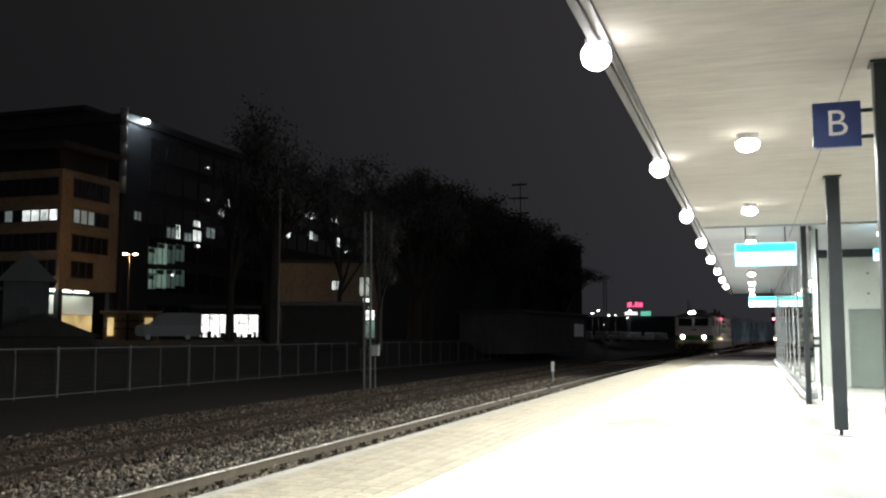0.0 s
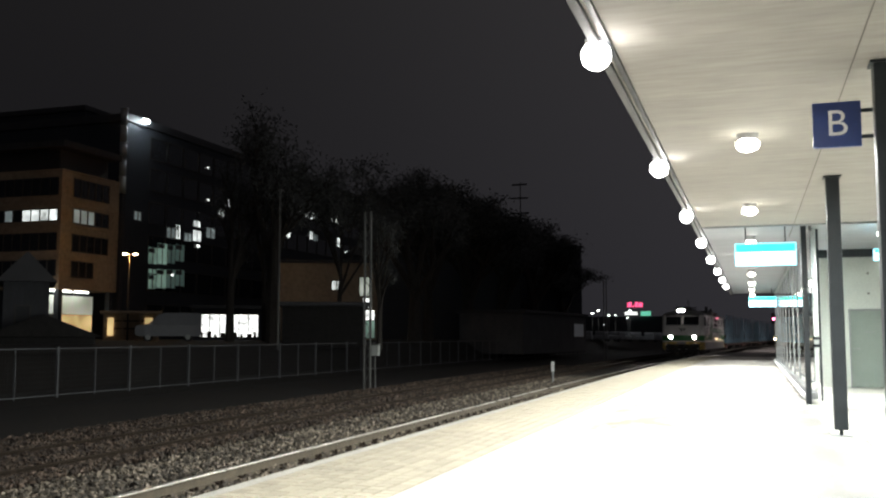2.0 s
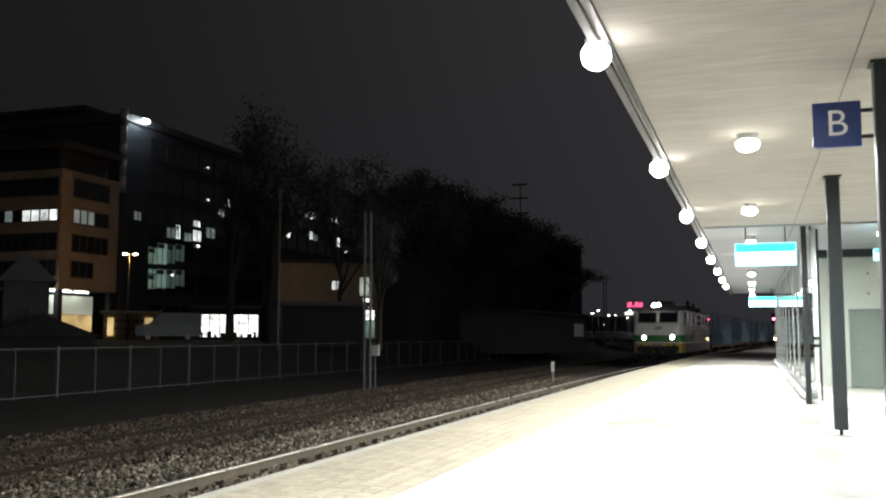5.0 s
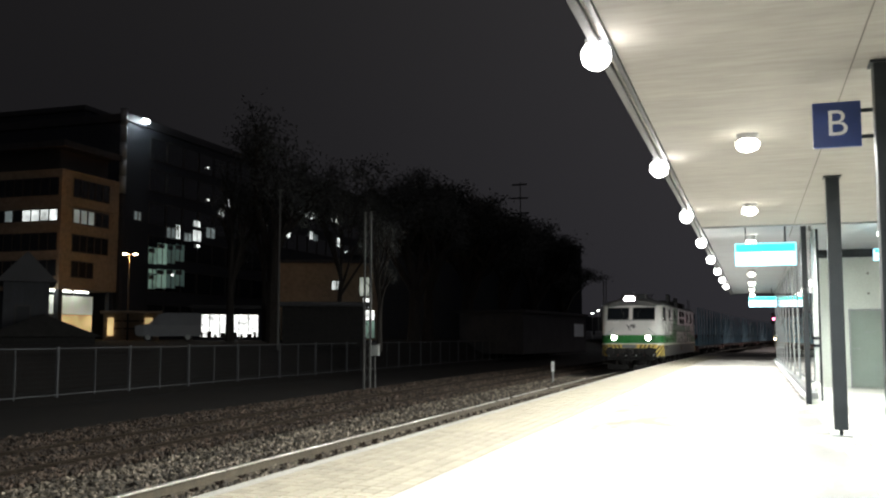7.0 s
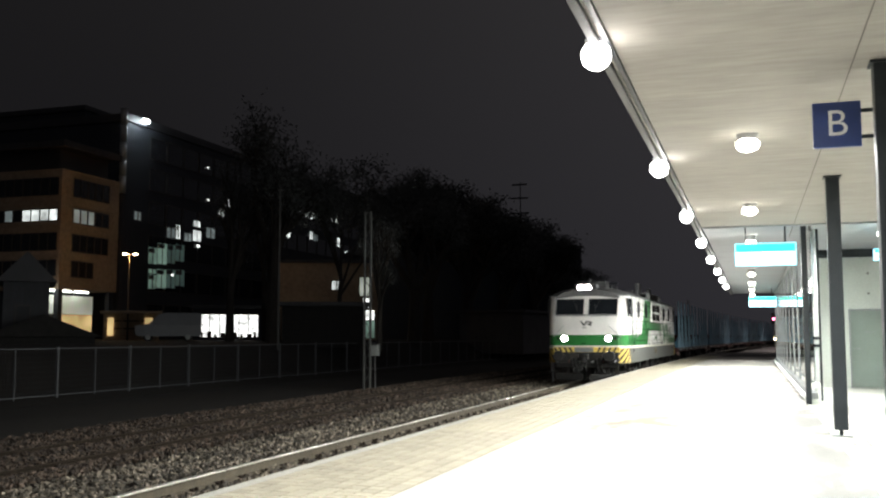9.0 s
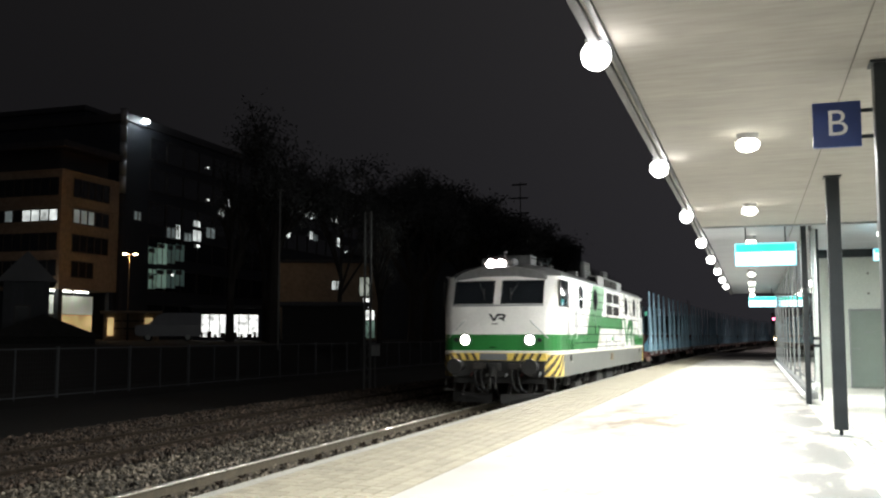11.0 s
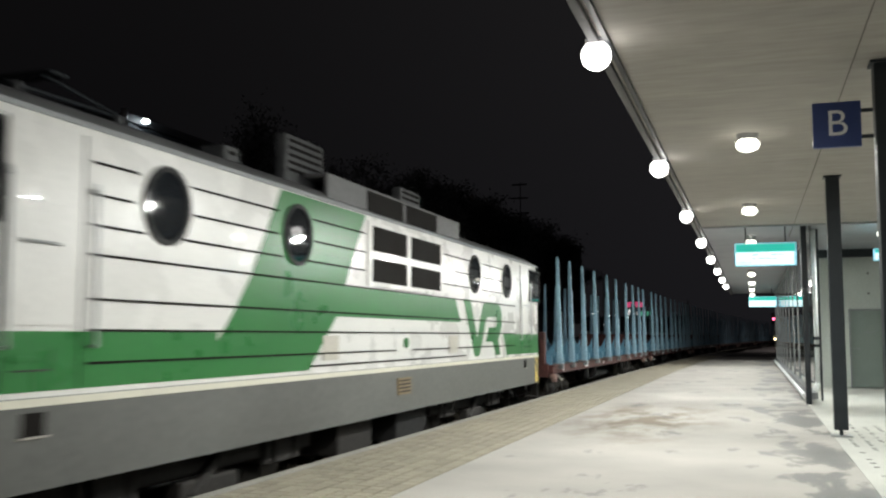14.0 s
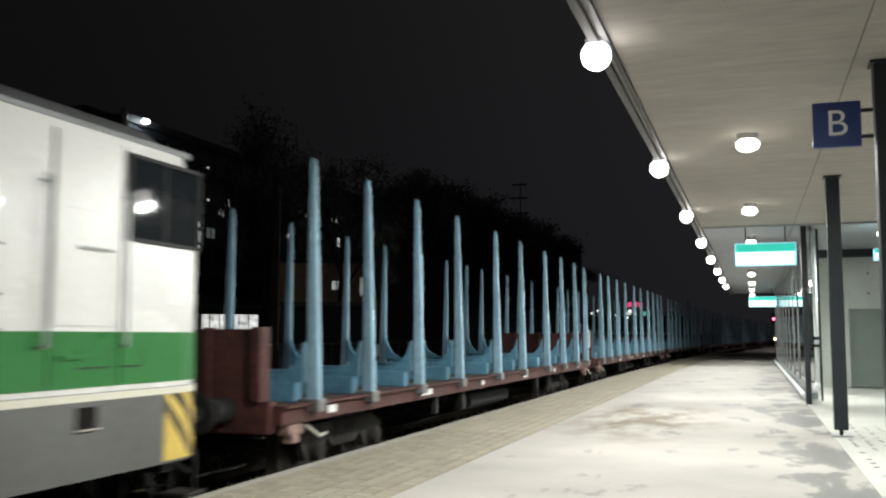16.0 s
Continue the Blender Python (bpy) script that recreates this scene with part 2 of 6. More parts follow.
def slab4(bm, pts, thick):
    """A plate with the corners pts, raised by thick along its own normal."""
    pts = [Vector(p) for p in pts]
    n = (pts[1] - pts[0]).cross(pts[2] - pts[0]).normalized() * thick
    low, top = [bm.verts.new(p) for p in pts], [bm.verts.new(p + n) for p in pts]
    k = len(pts)
    bm.faces.new(top)
    bm.faces.new(low[::-1])
    for i in range(k):
        bm.faces.new((low[i], low[(i + 1) % k], top[(i + 1) % k], top[i]))
    return bm


def frame4(bm, pts, wide, thick):
    """Four bars round the opening pts."""
    pts = [Vector(p) for p in pts]
    out = []
    for i in range(4):
        p, a, b = pts[i], (pts[i - 1] - pts[i]).normalized(), (pts[(i + 1) % 4] - pts[i]).normalized()
        out.append(p - (a + b) * wide)
    for i in range(4):
        j = (i + 1) % 4
        slab4(bm, [out[i], out[j], pts[j], pts[i]], thick)
    return bm


def sweep(bm, profile, stations, closed=True):
    """A profile of (offset, z) carried along the track from station to station."""
    rings = []
    for a in stations:
        ring = []
        for o, z in profile:
            x, y, _ = along(a, o)
            ring.append(bm.verts.new((x, y, z)))
        rings.append(ring)
    k = len(profile)
    for r, q in zip(rings, rings[1:]):
        for i in range(k if closed else k - 1):
            j = (i + 1) % k
            bm.faces.new((r[i], r[j], q[j], q[i]))
    if closed:
        bm.faces.new(rings[0][::-1])
        bm.faces.new(rings[-1])
    return bm


def stations(a0, a1, fine=4.0):
    out, a = [], a0
    while a < a1:
        out.append(a)
        a += fine if a > 18 else 20
    return out + [a1]


# ---- ground, tracks ----
bm = bm_new()
prof = [(900, -0.9), (60, -0.9), (8.5, -0.9), (1.9, -0.86), (-1.6, -0.86), (-2.6, -0.86), (-6.4, -0.86), (-8.0, -1.02), (-15.8, -0.96), (-17.6, -0.62), (-19.6, 0.75), (-22, 0.92), (-60, 0.95), (-250, 1.2), (-700, 3.0)]
sweep(bm, prof, [-400, -120, -60, -30] + stations(-20, 460, 10.0) + [700], closed=False)
bmesh.ops.recalc_face_normals(bm, faces=bm.faces[:])
ground = put(bm, "ground", M["earth"])
tagged(ground, "dark grassy railway ground rising to the street", "ground", kind="structure")

bm = bm_new()
for c in (0.0, -4.33):
    sweep(bm, [(c + 1.75, -0.95), (c + 1.45, -0.72), (c - 1.45, -0.72), (c - 2.15, -0.95)], stations(-30, 320, 6))
sweep(bm, [(-1.5, -0.95), (-1.4, -0.735), (-2.95, -0.735), (-2.9, -0.95)], stations(-30, 320, 6))
tagged(put(bm, "ballast_bed", M["ballast"]), "brown crushed stone ballast under the rails", "ballast", kind="structure")

for c in (0.0, -4.33):
    for side in (-0.79, 0.79):
        o = c + side
        rail = thing("rail", "steel rail with a polished head on ballast", "rail", "running rails", "structure")
        bm = bm_new()
        sweep(bm, [(o - 0.075, -0.70), (o + 0.075, -0.70), (o + 0.07, -0.685), (o + 0.012, -0.665), (o + 0.012, -0.575), (o + 0.034, -0.565), (o + 0.036, -0.536), (o - 0.036, -0.536), (o - 0.034, -0.565), (o - 0.012, -0.575), (o - 0.012, -0.665), (o - 0.07, -0.685)], stations(-30, 320, 5))
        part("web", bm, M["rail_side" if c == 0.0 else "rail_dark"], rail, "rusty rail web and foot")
        bm = bm_new()
        w = 0.037 if c == 0.0 else 0.016
        if c == 0.0:
            # the wheels polish only the middle of the head
            arc = [k * math.pi / 16 for k in range(9)]
            crown = [(o + 0.022 + 0.016 * math.cos(q), -0.544 + 0.018 * math.sin(q)) for q in arc] + [(o - 0.022 - 0.016 * math.sin(q), -0.544 + 0.018 * math.cos(q)) for q in arc]
            sweep(bm, crown, stations(-30, 320, 5))
            part("running_band", bm, M["rail_top"], rail, "polished running band", True)
            bm = bm_new()
        sweep(bm, [(o - w, -0.555), (o + w, -0.555), (o + w - 0.004, RAIL_Z), (o - w + 0.004, RAIL_Z)], stations(-30, 320, 5))
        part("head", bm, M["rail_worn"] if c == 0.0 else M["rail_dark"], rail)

bm = bm_new()
for c in (0.0, -4.33):
    for i in range(190):
        x, y, h = along(-10 + i * 0.61, c)
        m = Matrix.Translation((x, y, -0.805)) @ Matrix.Rotation(radians(h), 4, "Z") @ Matrix.Diagonal((2.6, 0.25, 0.15, 1))
        bmesh.ops.create_cube(bm, size=1, matrix=m)
tagged(put(bm, "sleepers", M["sleeper"]), "concrete sleepers half buried in ballast", "sleepers", kind="stuff")
bm = bm_new()
for i in range(120):
    for side in (-0.79, 0.79):
        for d in (-0.13, 0.13):
            x, y, h = along(-10 + i * 0.61, side + d)
            turn = Matrix.Translation((x, y, -0.70)) @ Matrix.Rotation(radians(h), 4, "Z")
            bmesh.ops.create_cube(bm, size=1, matrix=turn @ Matrix.Translation((0, 0, -0.01)) @ Matrix.Diagonal((0.11, 0.16, 0.03, 1)))
            bmesh.ops.create_cone(bm, cap_ends=True, segments=6, radius1=0.028, radius2=0.02, depth=0.07, matrix=turn @ Matrix.Translation((0.01 if d > 0 else -0.01, 0, 0.03)))
            bmesh.ops.create_cube(bm, size=1, matrix=turn @ Matrix.Translation((-0.04 if d > 0 else 0.04, 0, 0.025)) @ Matrix.Rotation(0.4 if d > 0 else -0.4, 4, "Y") @ Matrix.Diagonal((0.07, 0.09, 0.018, 1)))
tagged(put(bm, "rail_fasteners", M["rail_dark"]), "rusty bolted clips holding the rails to the sleepers", "rail fasteners", kind="stuff")


def scatter_stones(name, count, a0, a1, o0, o1, z, seed, label, small=0.02, big=0.05, mat="stone"):
    rng = np.random.default_rng(seed)
    base = np.array([(-1, -0.7, -0.5), (1, -0.8, -0.4), (0.9, 0.8, -0.5), (-0.8, 0.9, -0.4), (-0.6, -0.5, 0.6), (0.7, -0.4, 0.5), (0.5, 0.6, 0.7), (-0.6, 0.5, 0.5)])
    quads = np.array([(0, 3, 2, 1), (4, 5, 6, 7), (0, 1, 5, 4), (1, 2, 6, 5), (2, 3, 7, 6), (3, 0, 4, 7)])
    verts, faces = [], []
    t = rng.random(count) ** 1.7
    for k in range(count):
        x, y, _ = along(a0 + (a1 - a0) * t[k], rng.uniform(o0, o1))
        turn = Euler(rng.uniform(0, 6.28, 3)).to_matrix()
        size = rng.uniform(small, big) * np.array([1, rng.uniform(0.6, 1), rng.uniform(0.5, 0.9)])
        p = (base * rng.uniform(0.8, 1.2, (8, 3)) * size) @ np.array(turn) + (x, y, z + rng.uniform(-0.01, 0.035))
        verts.append(p)
        faces.append(quads + 8 * k)
    me = bpy.data.meshes.new(name)
    me.from_pydata(np.concatenate(verts).tolist(), [], np.concatenate(faces).tolist())
    me.materials.append(M[mat])
    return tagged(new(name, me), label, "ballast stones", kind="stuff")


scatter_stones("ballast_stones", 14000, 5, 46, -3.0, -0.9, -0.705, 3, "loose grey-brown ballast stones beside the rail")
scatter_stones("ballast_stones", 7000, 5, 40, -0.95, 1.6, -0.705, 4, "loose grey-brown ballast stones between the rails")
scatter_stones("ballast_stones", 36000, 8, 60, -7.2, -2.9, -0.635, 5, "brown ballast stones of the second track, darkened for shade", mat="stone_brown_shade")

# ---- platform ----
EDGE = 1.84     # platform edge from the track's centre line
platform = thing("platform", "pale paved station platform with damp patches", "platform", kind="structure")
bm = bm_new()
sweep(bm, [(EDGE + 0.05, -1.0), (EDGE + 0.05, -0.10), (EDGE + 0.12, -0.10), (EDGE + 0.12, -0.03), (EDGE + 1.515, -0.03), (EDGE + 1.52, -1.0)], stations(-30, 240, 6))
part("platform_side", bm, M["platform_wall"], platform, "dirty concrete platform side")
bm = bm_new()
sweep(bm, [(EDGE, -0.12), (EDGE, -0.012), (EDGE + 0.012, 0.004), (EDGE + 0.13, 0.004), (EDGE + 0.13, -0.12)], stations(-30, 240, 5))
part("kerb", bm, M["kerb"], platform, "worn concrete edge kerb")
bm = bm_new()
sweep(bm, [(EDGE + 1.52, -1.0), (EDGE + 1.52, 0.0), (7.14, 0.0), (7.14, -1.0)], stations(-30, 62, 6))
part("slab", bm, M["slab"], platform, "worn asphalt with dark damp patches")
bm = bm_new()
sweep(bm, [(EDGE + 0.13, -0.9), (EDGE + 0.13, -0.20), (14, -0.20), (14, -0.9)], stations(62, 62.5, 0.5))
sweep(bm, [(EDGE + 0.13, -0.9), (EDGE + 0.13, -0.03), (14, -0.03), (14, -0.9)], stations(76, 240, 5))
part("slab", bm, material("far_asphalt", (0.17, 0.16, 0.15), 0.85, vary=0.25), platform, "darker asphalt beyond the canopy")
bm = bm_new()
box(bm, 0.95, 9.0, -30, 60, -0.5, 0.004)
part("tiled_strip", bm, M["tile"], platform, "pale tiled strip beside the columns")
bm = bm_new()
rng = random.Random(5)
for i in range(60):
    for j in range(5):
        if rng.random() < 0.45:
            x, y = 1.12 + 0.17 * j, 6.0 + 0.155 * i
            box(bm, x - 0.028, x + 0.028, y - 0.012, y + 0.012, 0.0, 0.0075)
part("tactile_studs", bm, M["tile_stud"], platform, "rows of small dark tactile marks")

# a strip much darker than the platform on either side of it
bm = bm_new()
sweep(bm, [(EDGE + 0.13, -0.9), (EDGE + 0.13, -0.04), (14, -0.04), (14, -0.9)], stations(62.5, 76, 4))
part("slab", bm, material("black_platform_strip", (0.025, 0.024, 0.024), 0.9, vary=0.3), platform, "black strip of platform beyond the canopy")

# ---- canopy ----
ceiling = thing("ceiling", "board-marked concrete canopy soffit", "canopy", kind="structure")
bm = bm_new()
box(bm, -1.04, 9.0, -28, 19.05, CEIL, CEIL + 0.35, 0.02)
part("soffit", bm, M["ceiling"], ceiling)
bm = bm_new()
box(bm, -1.04, 9.0, 19.06, 51.0, CEIL + 0.045, CEIL + 0.35, 0.02)
part("soffit", bm, M["ceiling_pale"], ceiling, "smoother pale soffit further on")
bm = bm_new()
box(bm, -1.045, -0.98, -28, 51, CEIL - 0.05, CEIL - 0.003, 0.012)
part("edge_channel", bm, M["edge_grey"], ceiling, "grey metal channel along the canopy edge")
bm = bm_new()
box(bm, -0.95, -0.91, -28, 51, CEIL - 0.03, CEIL + 0.044, 0.004)
part("edge_groove", bm, M["steel_dark"], ceiling, "dark cable groove")
bm = bm_new()
for y in (-12, -3.5, 5.0, 13.3):
    box(bm, 0.785, 0.795, y, y + 8.2, CEIL - 0.003, CEIL + 0.02)
part("panel_joint", bm, M["joint"], ceiling, "thin dark joints in the concrete")
bm = bm_new()
box(bm, -0.9, 9.0, 18.98, 19.10, CEIL - 0.03, CEIL + 0.06, 0.006)
part("step_trim", bm, M["steel_grey"], ceiling, "trim where the two soffits meet")

wall_back = thing("wall_1", "pale concrete end wall of the waiting bay", "wall", kind="structure")
bm = bm_new()
box(bm, 1.62, 2.27, 25.6, 25.95, 0.005, CEIL - 0.16)
box(bm, 3.20, 9.0, 25.6, 25.95, 0.005, CEIL - 0.16)
box(bm, 2.27, 3.20, 25.6, 25.95, 1.97, CEIL - 0.16)
part("wall", bm, M["wall"], wall_back)
bm = bm_new()
box(bm, 1.15, 9.0, 25.45, 25.95, CEIL - 0.155, CEIL + 0.04, 0.01)
part("beam", bm, M["steel_dark"], wall_back, "dark steel beam over the wall")
bm = bm_new()
for x in (1.95, 2.75, 3.9):
    for z in (2.35, 2.85):
        bar(bm, (x, 25.603, z), (x, 25.592, z), 0.03, seg=12)
part("form_tie_hole", bm, M["platform_wall"], wall_back, "small round form tie marks")
door = thing("door_1", "closed grey-green steel door in the end wall", "door", kind="structure")
bm = bm_new()
box(bm, 2.31, 3.16, 25.70, 25.76, 0.02, 1.93, 0.006)
part("leaf", bm, M["door"], door)
bm = bm_new()
frame4(bm, [(2.31, 25.6, 0.01), (3.16, 25.6, 0.01), (3.16, 25.6, 1.93), (2.31, 25.6, 1.93)], 0.035, 0.02)
part("door_frame", bm, M["steel_grey"], door)
bm = bm_new()
box(bm, 2.62, 2.86, 25.672, 25.70, 1.38, 1.40, 0.004)
bar(bm, (2.40, 25.70, 0.98), (2.40, 25.63, 0.98), 0.012)
bar(bm, (2.40, 25.64, 0.98), (2.53, 25.64, 0.98), 0.011)
part("door_handle", bm, M["steel_grey"], door, "steel handle and plate")
bm = bm_new()
box(bm, 1.95, 2.15, 25.96, 50.0, 0.005, CEIL + 0.04)
box(bm, 9.0, 9.3, -30, 60, -0.5, CEIL + 0.3)
box(bm, -1.0, 9.3, -30.3, -30, -0.5, CEIL + 0.3)
tagged(put(bm, "wall_2", M["wall"]), "pale concrete wall closing the bay", "wall", kind="structure")


def column(y, x=1.05):
    c = thing("column", "dark grey square steel column carrying the canopy", "column", "canopy columns", place=pose(x, y, 0))
    bm = bm_new()
    box(bm, -0.085, 0.085, -0.085, 0.085, 0.085, CEIL - 0.02, 0.012)
    part("shaft", bm, M["steel_dark"], c)
    bm = bm_new()
    bar(bm, (0, 0, 0.012), (0, 0, 0.09), 0.025)
    part("pin", bm, M["steel_dark"], c)
    bm = bm_new()
    box(bm, -0.13, 0.13, -0.13, 0.13, 0.004, 0.016, 0.003)
    part("base_plate", bm, M["galvanised"], c, "galvanised base plate")
    bm = bm_new()
    box(bm, -0.11, 0.11, -0.11, 0.11, CEIL - 0.022, CEIL - 0.002, 0.003)
    part("head_plate", bm, M["steel_dark"], c)
    return c


for y in (-9.4, -3.7, 2.0, 7.85, 13.40):
    column(y, 1.05 if y > 8 else 1.02)


def edge_lamp(y):
    f = thing("edge_lamp", "round bright globe lamp under the canopy edge", "lamp", "canopy edge lamps", place=pose(-1.01, y, CEIL - 0.12))
    bm = bm_new()
    bar(bm, (0, 0, 0.05), (0, 0, 0.117), 0.06, 0.08, 28)
    part("housing", bm, M["lamp_shell"], f)
    bm = bm_new()
    bmesh.ops.create_uvsphere(bm, u_segments=24, v_segments=14, radius=0.108)
    ob = part("diffuser", bm, M["lamp_glow"], f, "glowing white globe", True)
    ob.visible_shadow = False
    return f


def inner_lamp(x, y):
    f = thing("ceiling_lamp", "round glowing ceiling lamp under the soffit", "lamp", "canopy ceiling lamps", place=pose(x, y, 3.30))
    bm = bm_new()
    bar(bm, (0, 0, 0.05), (0, 0, CEIL - 3.30 + 0.05), 0.10, 0.13, 28)
    part("housing", bm, M["lamp_shell"], f)
    bm = bm_new()
    bmesh.ops.create_uvsphere(bm, u_segments=24, v_segments=12, radius=0.122, matrix=Matrix.Diagonal((1, 1, 0.62, 1)))
    ob = part("diffuser", bm, M["lamp_glow_soft"], f, "glowing warm diffuser", True)
    ob.visible_shadow = False
    return f


for y in EDGE_LAMPS:
    edge_lamp(y)
for y in INNER_LAMPS:
    inner_lamp(0.0, y)
for y in (9.9, 15.1, 20.3):
    inner_lamp(2.5, y)


# ---- signs ----
def letter_sign():
    s = thing("platform_sign", "square blue sign with a white letter on two arms", "sign", place=pose(0.68, 8.0, 2.975))
    bm = bm_new()
    box(bm, -0.18, 0.18, 0.0, 0.05, -0.183, 0.183, 0.008)
    part("panel", bm, M["sign_blue"], s)
    curve = bpy.data.curves.new("letter", "FONT")
    curve.body, curve.size, curve.extrude, curve.align_x, curve.align_y = "B", 0.30, 0.003, "CENTER", "CENTER"
    curve.offset = -0.0015
    tmp = new("letter_tmp", curve)
    bpy.context.view_layer.update()
    me = bpy.data.meshes.new_from_object(tmp.evaluated_get(bpy.context.evaluated_depsgraph_get()))
    bpy.data.objects.remove(tmp)
    me.materials.append(M["white_paint"])
    ob = new("letter", me)
    ob.parent = s
    ob.matrix_basis = pose(0.0, -0.004, 0.0, 90, 0, 0)
    tagged(ob, "white capital letter B")
    for z in (0.105, -0.105):
        bm = bm_new()
        box(bm, 0.18, 0.30, 0.012, 0.038, z - 0.015, z + 0.015, 0.004)
        part("arm", bm, M["steel_dark"], s)


letter_sign()


def display(x0, x1, y, z0, z1, rods=True):
    d = thing("departure_display", "hanging lit departure display with teal header", "display", "platform displays", place=pose(0, y, 0))
    bm = bm_new()
    box(bm, x0, x1, 0.0, 0.16, z0, z1, 0.015)
    part("case", bm, M["display_rim"], d)
    cut = z1 - (z1 - z0) * 0.40
    bm = bm_new()
    box(bm, x0 + 0.02, x1 - 0.02, -0.008, 0.0, cut, z1 - 0.02)
    part("header_band", bm, M["teal"], d, "glowing teal header")
    bm = bm_new()
    box(bm, x0 + 0.02, x1 - 0.05, -0.008, 0.0, z0 + 0.02, cut - 0.004)
    part("screen", bm, M["display"], d, "glowing white screen")
    rng = random.Random(int(y * 10))
    for k in range(3):
        z = z0 + 0.05 + k * 0.072
        x = x0 + 0.06
        while x < x1 - 0.3:
            w = rng.uniform(0.05, 0.16)
            if rng.random() < 0.55:
                part("text_bar", box(bm_new(), x, x + w, -0.012, -0.008, z, z + 0.022), M["display_bar"], d)
            x += w + 0.04
    if rods:
        for x in (x0 + (x1 - x0) * 0.18, x0 + (x1 - x0) * 0.83):
            bm = bm_new()
            bar(bm, (x, 0.08, z1), (x, 0.08, CEIL + 0.05), 0.013)
            part("rod", bm, M["steel_dark"], d)


display(-0.30, 0.84, 19.45, 2.67, 3.11)
display(-0.15, 1.04, 45.0, 2.60, 3.06)
display(2.28, 3.4, 20.0, 2.76, 2.99)


# ---- glass wind screen ----
def glass_screen():
    s = thing("glass_screen", "long glass wind screen with steel posts", "glass screen")
    ys = [19.35 + 3.06 * i for i in range(11)]
    for i, y in enumerate(ys):
        bm = bm_new()
        if i == 0:
            box(bm, 0.92, 1.02, y - 0.05, y + 0.22, 0.004, CEIL + 0.04, 0.008)
        else:
            box(bm, 1.06, 1.12, y - 0.03, y + 0.03, 0.004, CEIL + 0.04, 0.006)
        part("post", bm, M["steel_dark"] if i == 0 else M["steel_grey"], s)
    for a, b in zip(ys, ys[1:]):
        for h0, h1 in ((0.42, 3.32),):
            mid = (a + b) / 2
            for p, q in ((a + 0.035, mid - 0.006), (mid + 0.006, b - 0.035)):
                bm = bm_new()
                box(bm, 1.084, 1.096, p, q, h0, h1)
                ob = part("pane", bm, M["glass"], s, "clear greenish glass pane")
                ob.visible_shadow = False
    bm = bm_new()
    box(bm, 1.0, 1.14, 19.4, 50, 0.10, 0.22, 0.01)
    part("bottom_rail", bm, M["steel_grey"], s, "grey bottom rail")
    bm = bm_new()
    box(bm, 1.06, 1.12, 19.4, 50, 3.32, CEIL + 0.04, 0.006)
    part("top_rail", bm, M["steel_grey"], s)
    bm = bm_new()
    bar(bm, (0.95, 20.6, 0.09), (0.95, 50, 0.09), 0.05, seg=14)
    part("floor_pipe", bm, M["white_paint"], s, "pale pipe along the foot of the glass")


glass_screen()


def drain_pipe():
    p = thing("drain_pipe", "pale downpipe bent along the platform floor", "pipe")
    bm = bm_new()
    bar(bm, (1.20, 20.4, 0.36), (1.20, 20.4, CEIL + 0.03), 0.045, seg=14)
    bar(bm, (1.20, 20.4, 0.37), (1.13, 20.45, 0.14), 0.045, seg=14)
    bar(bm, (1.13, 20.45, 0.14), (0.98, 20.6, 0.06), 0.045, seg=14)
    part("pipe", bm, M["white_paint"], p, "pale painted pipe", True)
    bm = bm_new()
    for z in (1.1, 1.25):
        box(bm, 1.14, 1.27, 20.33, 20.47, z - 0.03, z + 0.03, 0.01)
    part("clamp", bm, M["steel_dark"], p, "dark pipe clamps")
    bm = bm_new()
    box(bm, 1.255, 1.295, 20.4, 20.46, 0.004, CEIL + 0.04, 0.005)
    part("rear_post", bm, M["steel_dark"], p)


drain_pipe()


def bench(y):
    b = thing("bench", "small grey bench behind the glass", "bench", "benches behind the glass", place=pose(1.62, y, 0.005))
    bm = bm_new()
    box(bm, -0.2, 0.2, -0.6, 0.6, 0.41, 0.46, 0.012)
    part("seat", bm, M["steel_dark"], b)
    for yy in (-0.45, 0.45):
        bm = bm_new()
        box(bm, -0.17, 0.17, yy - 0.025, yy + 0.025, 0.0, 0.41, 0.006)
        part("leg", bm, M["steel_grey"], b)


for y in (28.5, 32.5, 37.0):
    bench(y)


# ---- locomotive ----
M["white_body"] = material("white_loco_paint", (0.82, 0.80, 0.775), 0.28, vary=0.07, grain=20, stain=1.2, bump=0.03, bump_size=0.004, coat=0.3)
M["green"] = material("green_loco_paint", (0.028, 0.19, 0.045), 0.3, vary=0.12, grain=20, stain=1.5, bump=0.03, coat=0.3)
M["cream"] = material("cream_hatch_paint", (0.52, 0.49, 0.43), 0.5, vary=0.15)
M["cream_line"] = material("cream_stripe_paint", (0.74, 0.71, 0.60), 0.45, vary=0.1, grain=20, stain=1.5, bump=0.0)
M["skirt"] = material("grey_loco_skirt", (0.13, 0.132, 0.124), 0.45, vary=0.22, grain=15, stain=1.0, bump=0.05)
M["roof"] = material("grey_roof_paint", (0.15, 0.148, 0.15), 0.55, vary=0.25, grain=12, stain=1.2)
M["plate_brown"] = material("tarnished_brass_plate", (0.24, 0.18, 0.10), 0.5, metal=0.3, vary=0.3, grain=20, stain=5)
M["yellow"] = material("yellow_warning_paint", (0.74, 0.53, 0.12), 0.5, vary=0.2, grain=15, stain=3)
M["hazard_dark"] = material("dark_warning_stripe", (0.075, 0.055, 0.03), 0.6, vary=0.25)
M["under"] = material("grimy_underframe", (0.013, 0.012, 0.0115), 0.75, vary=0.45, grain=18, stain=3, bump=0.3)
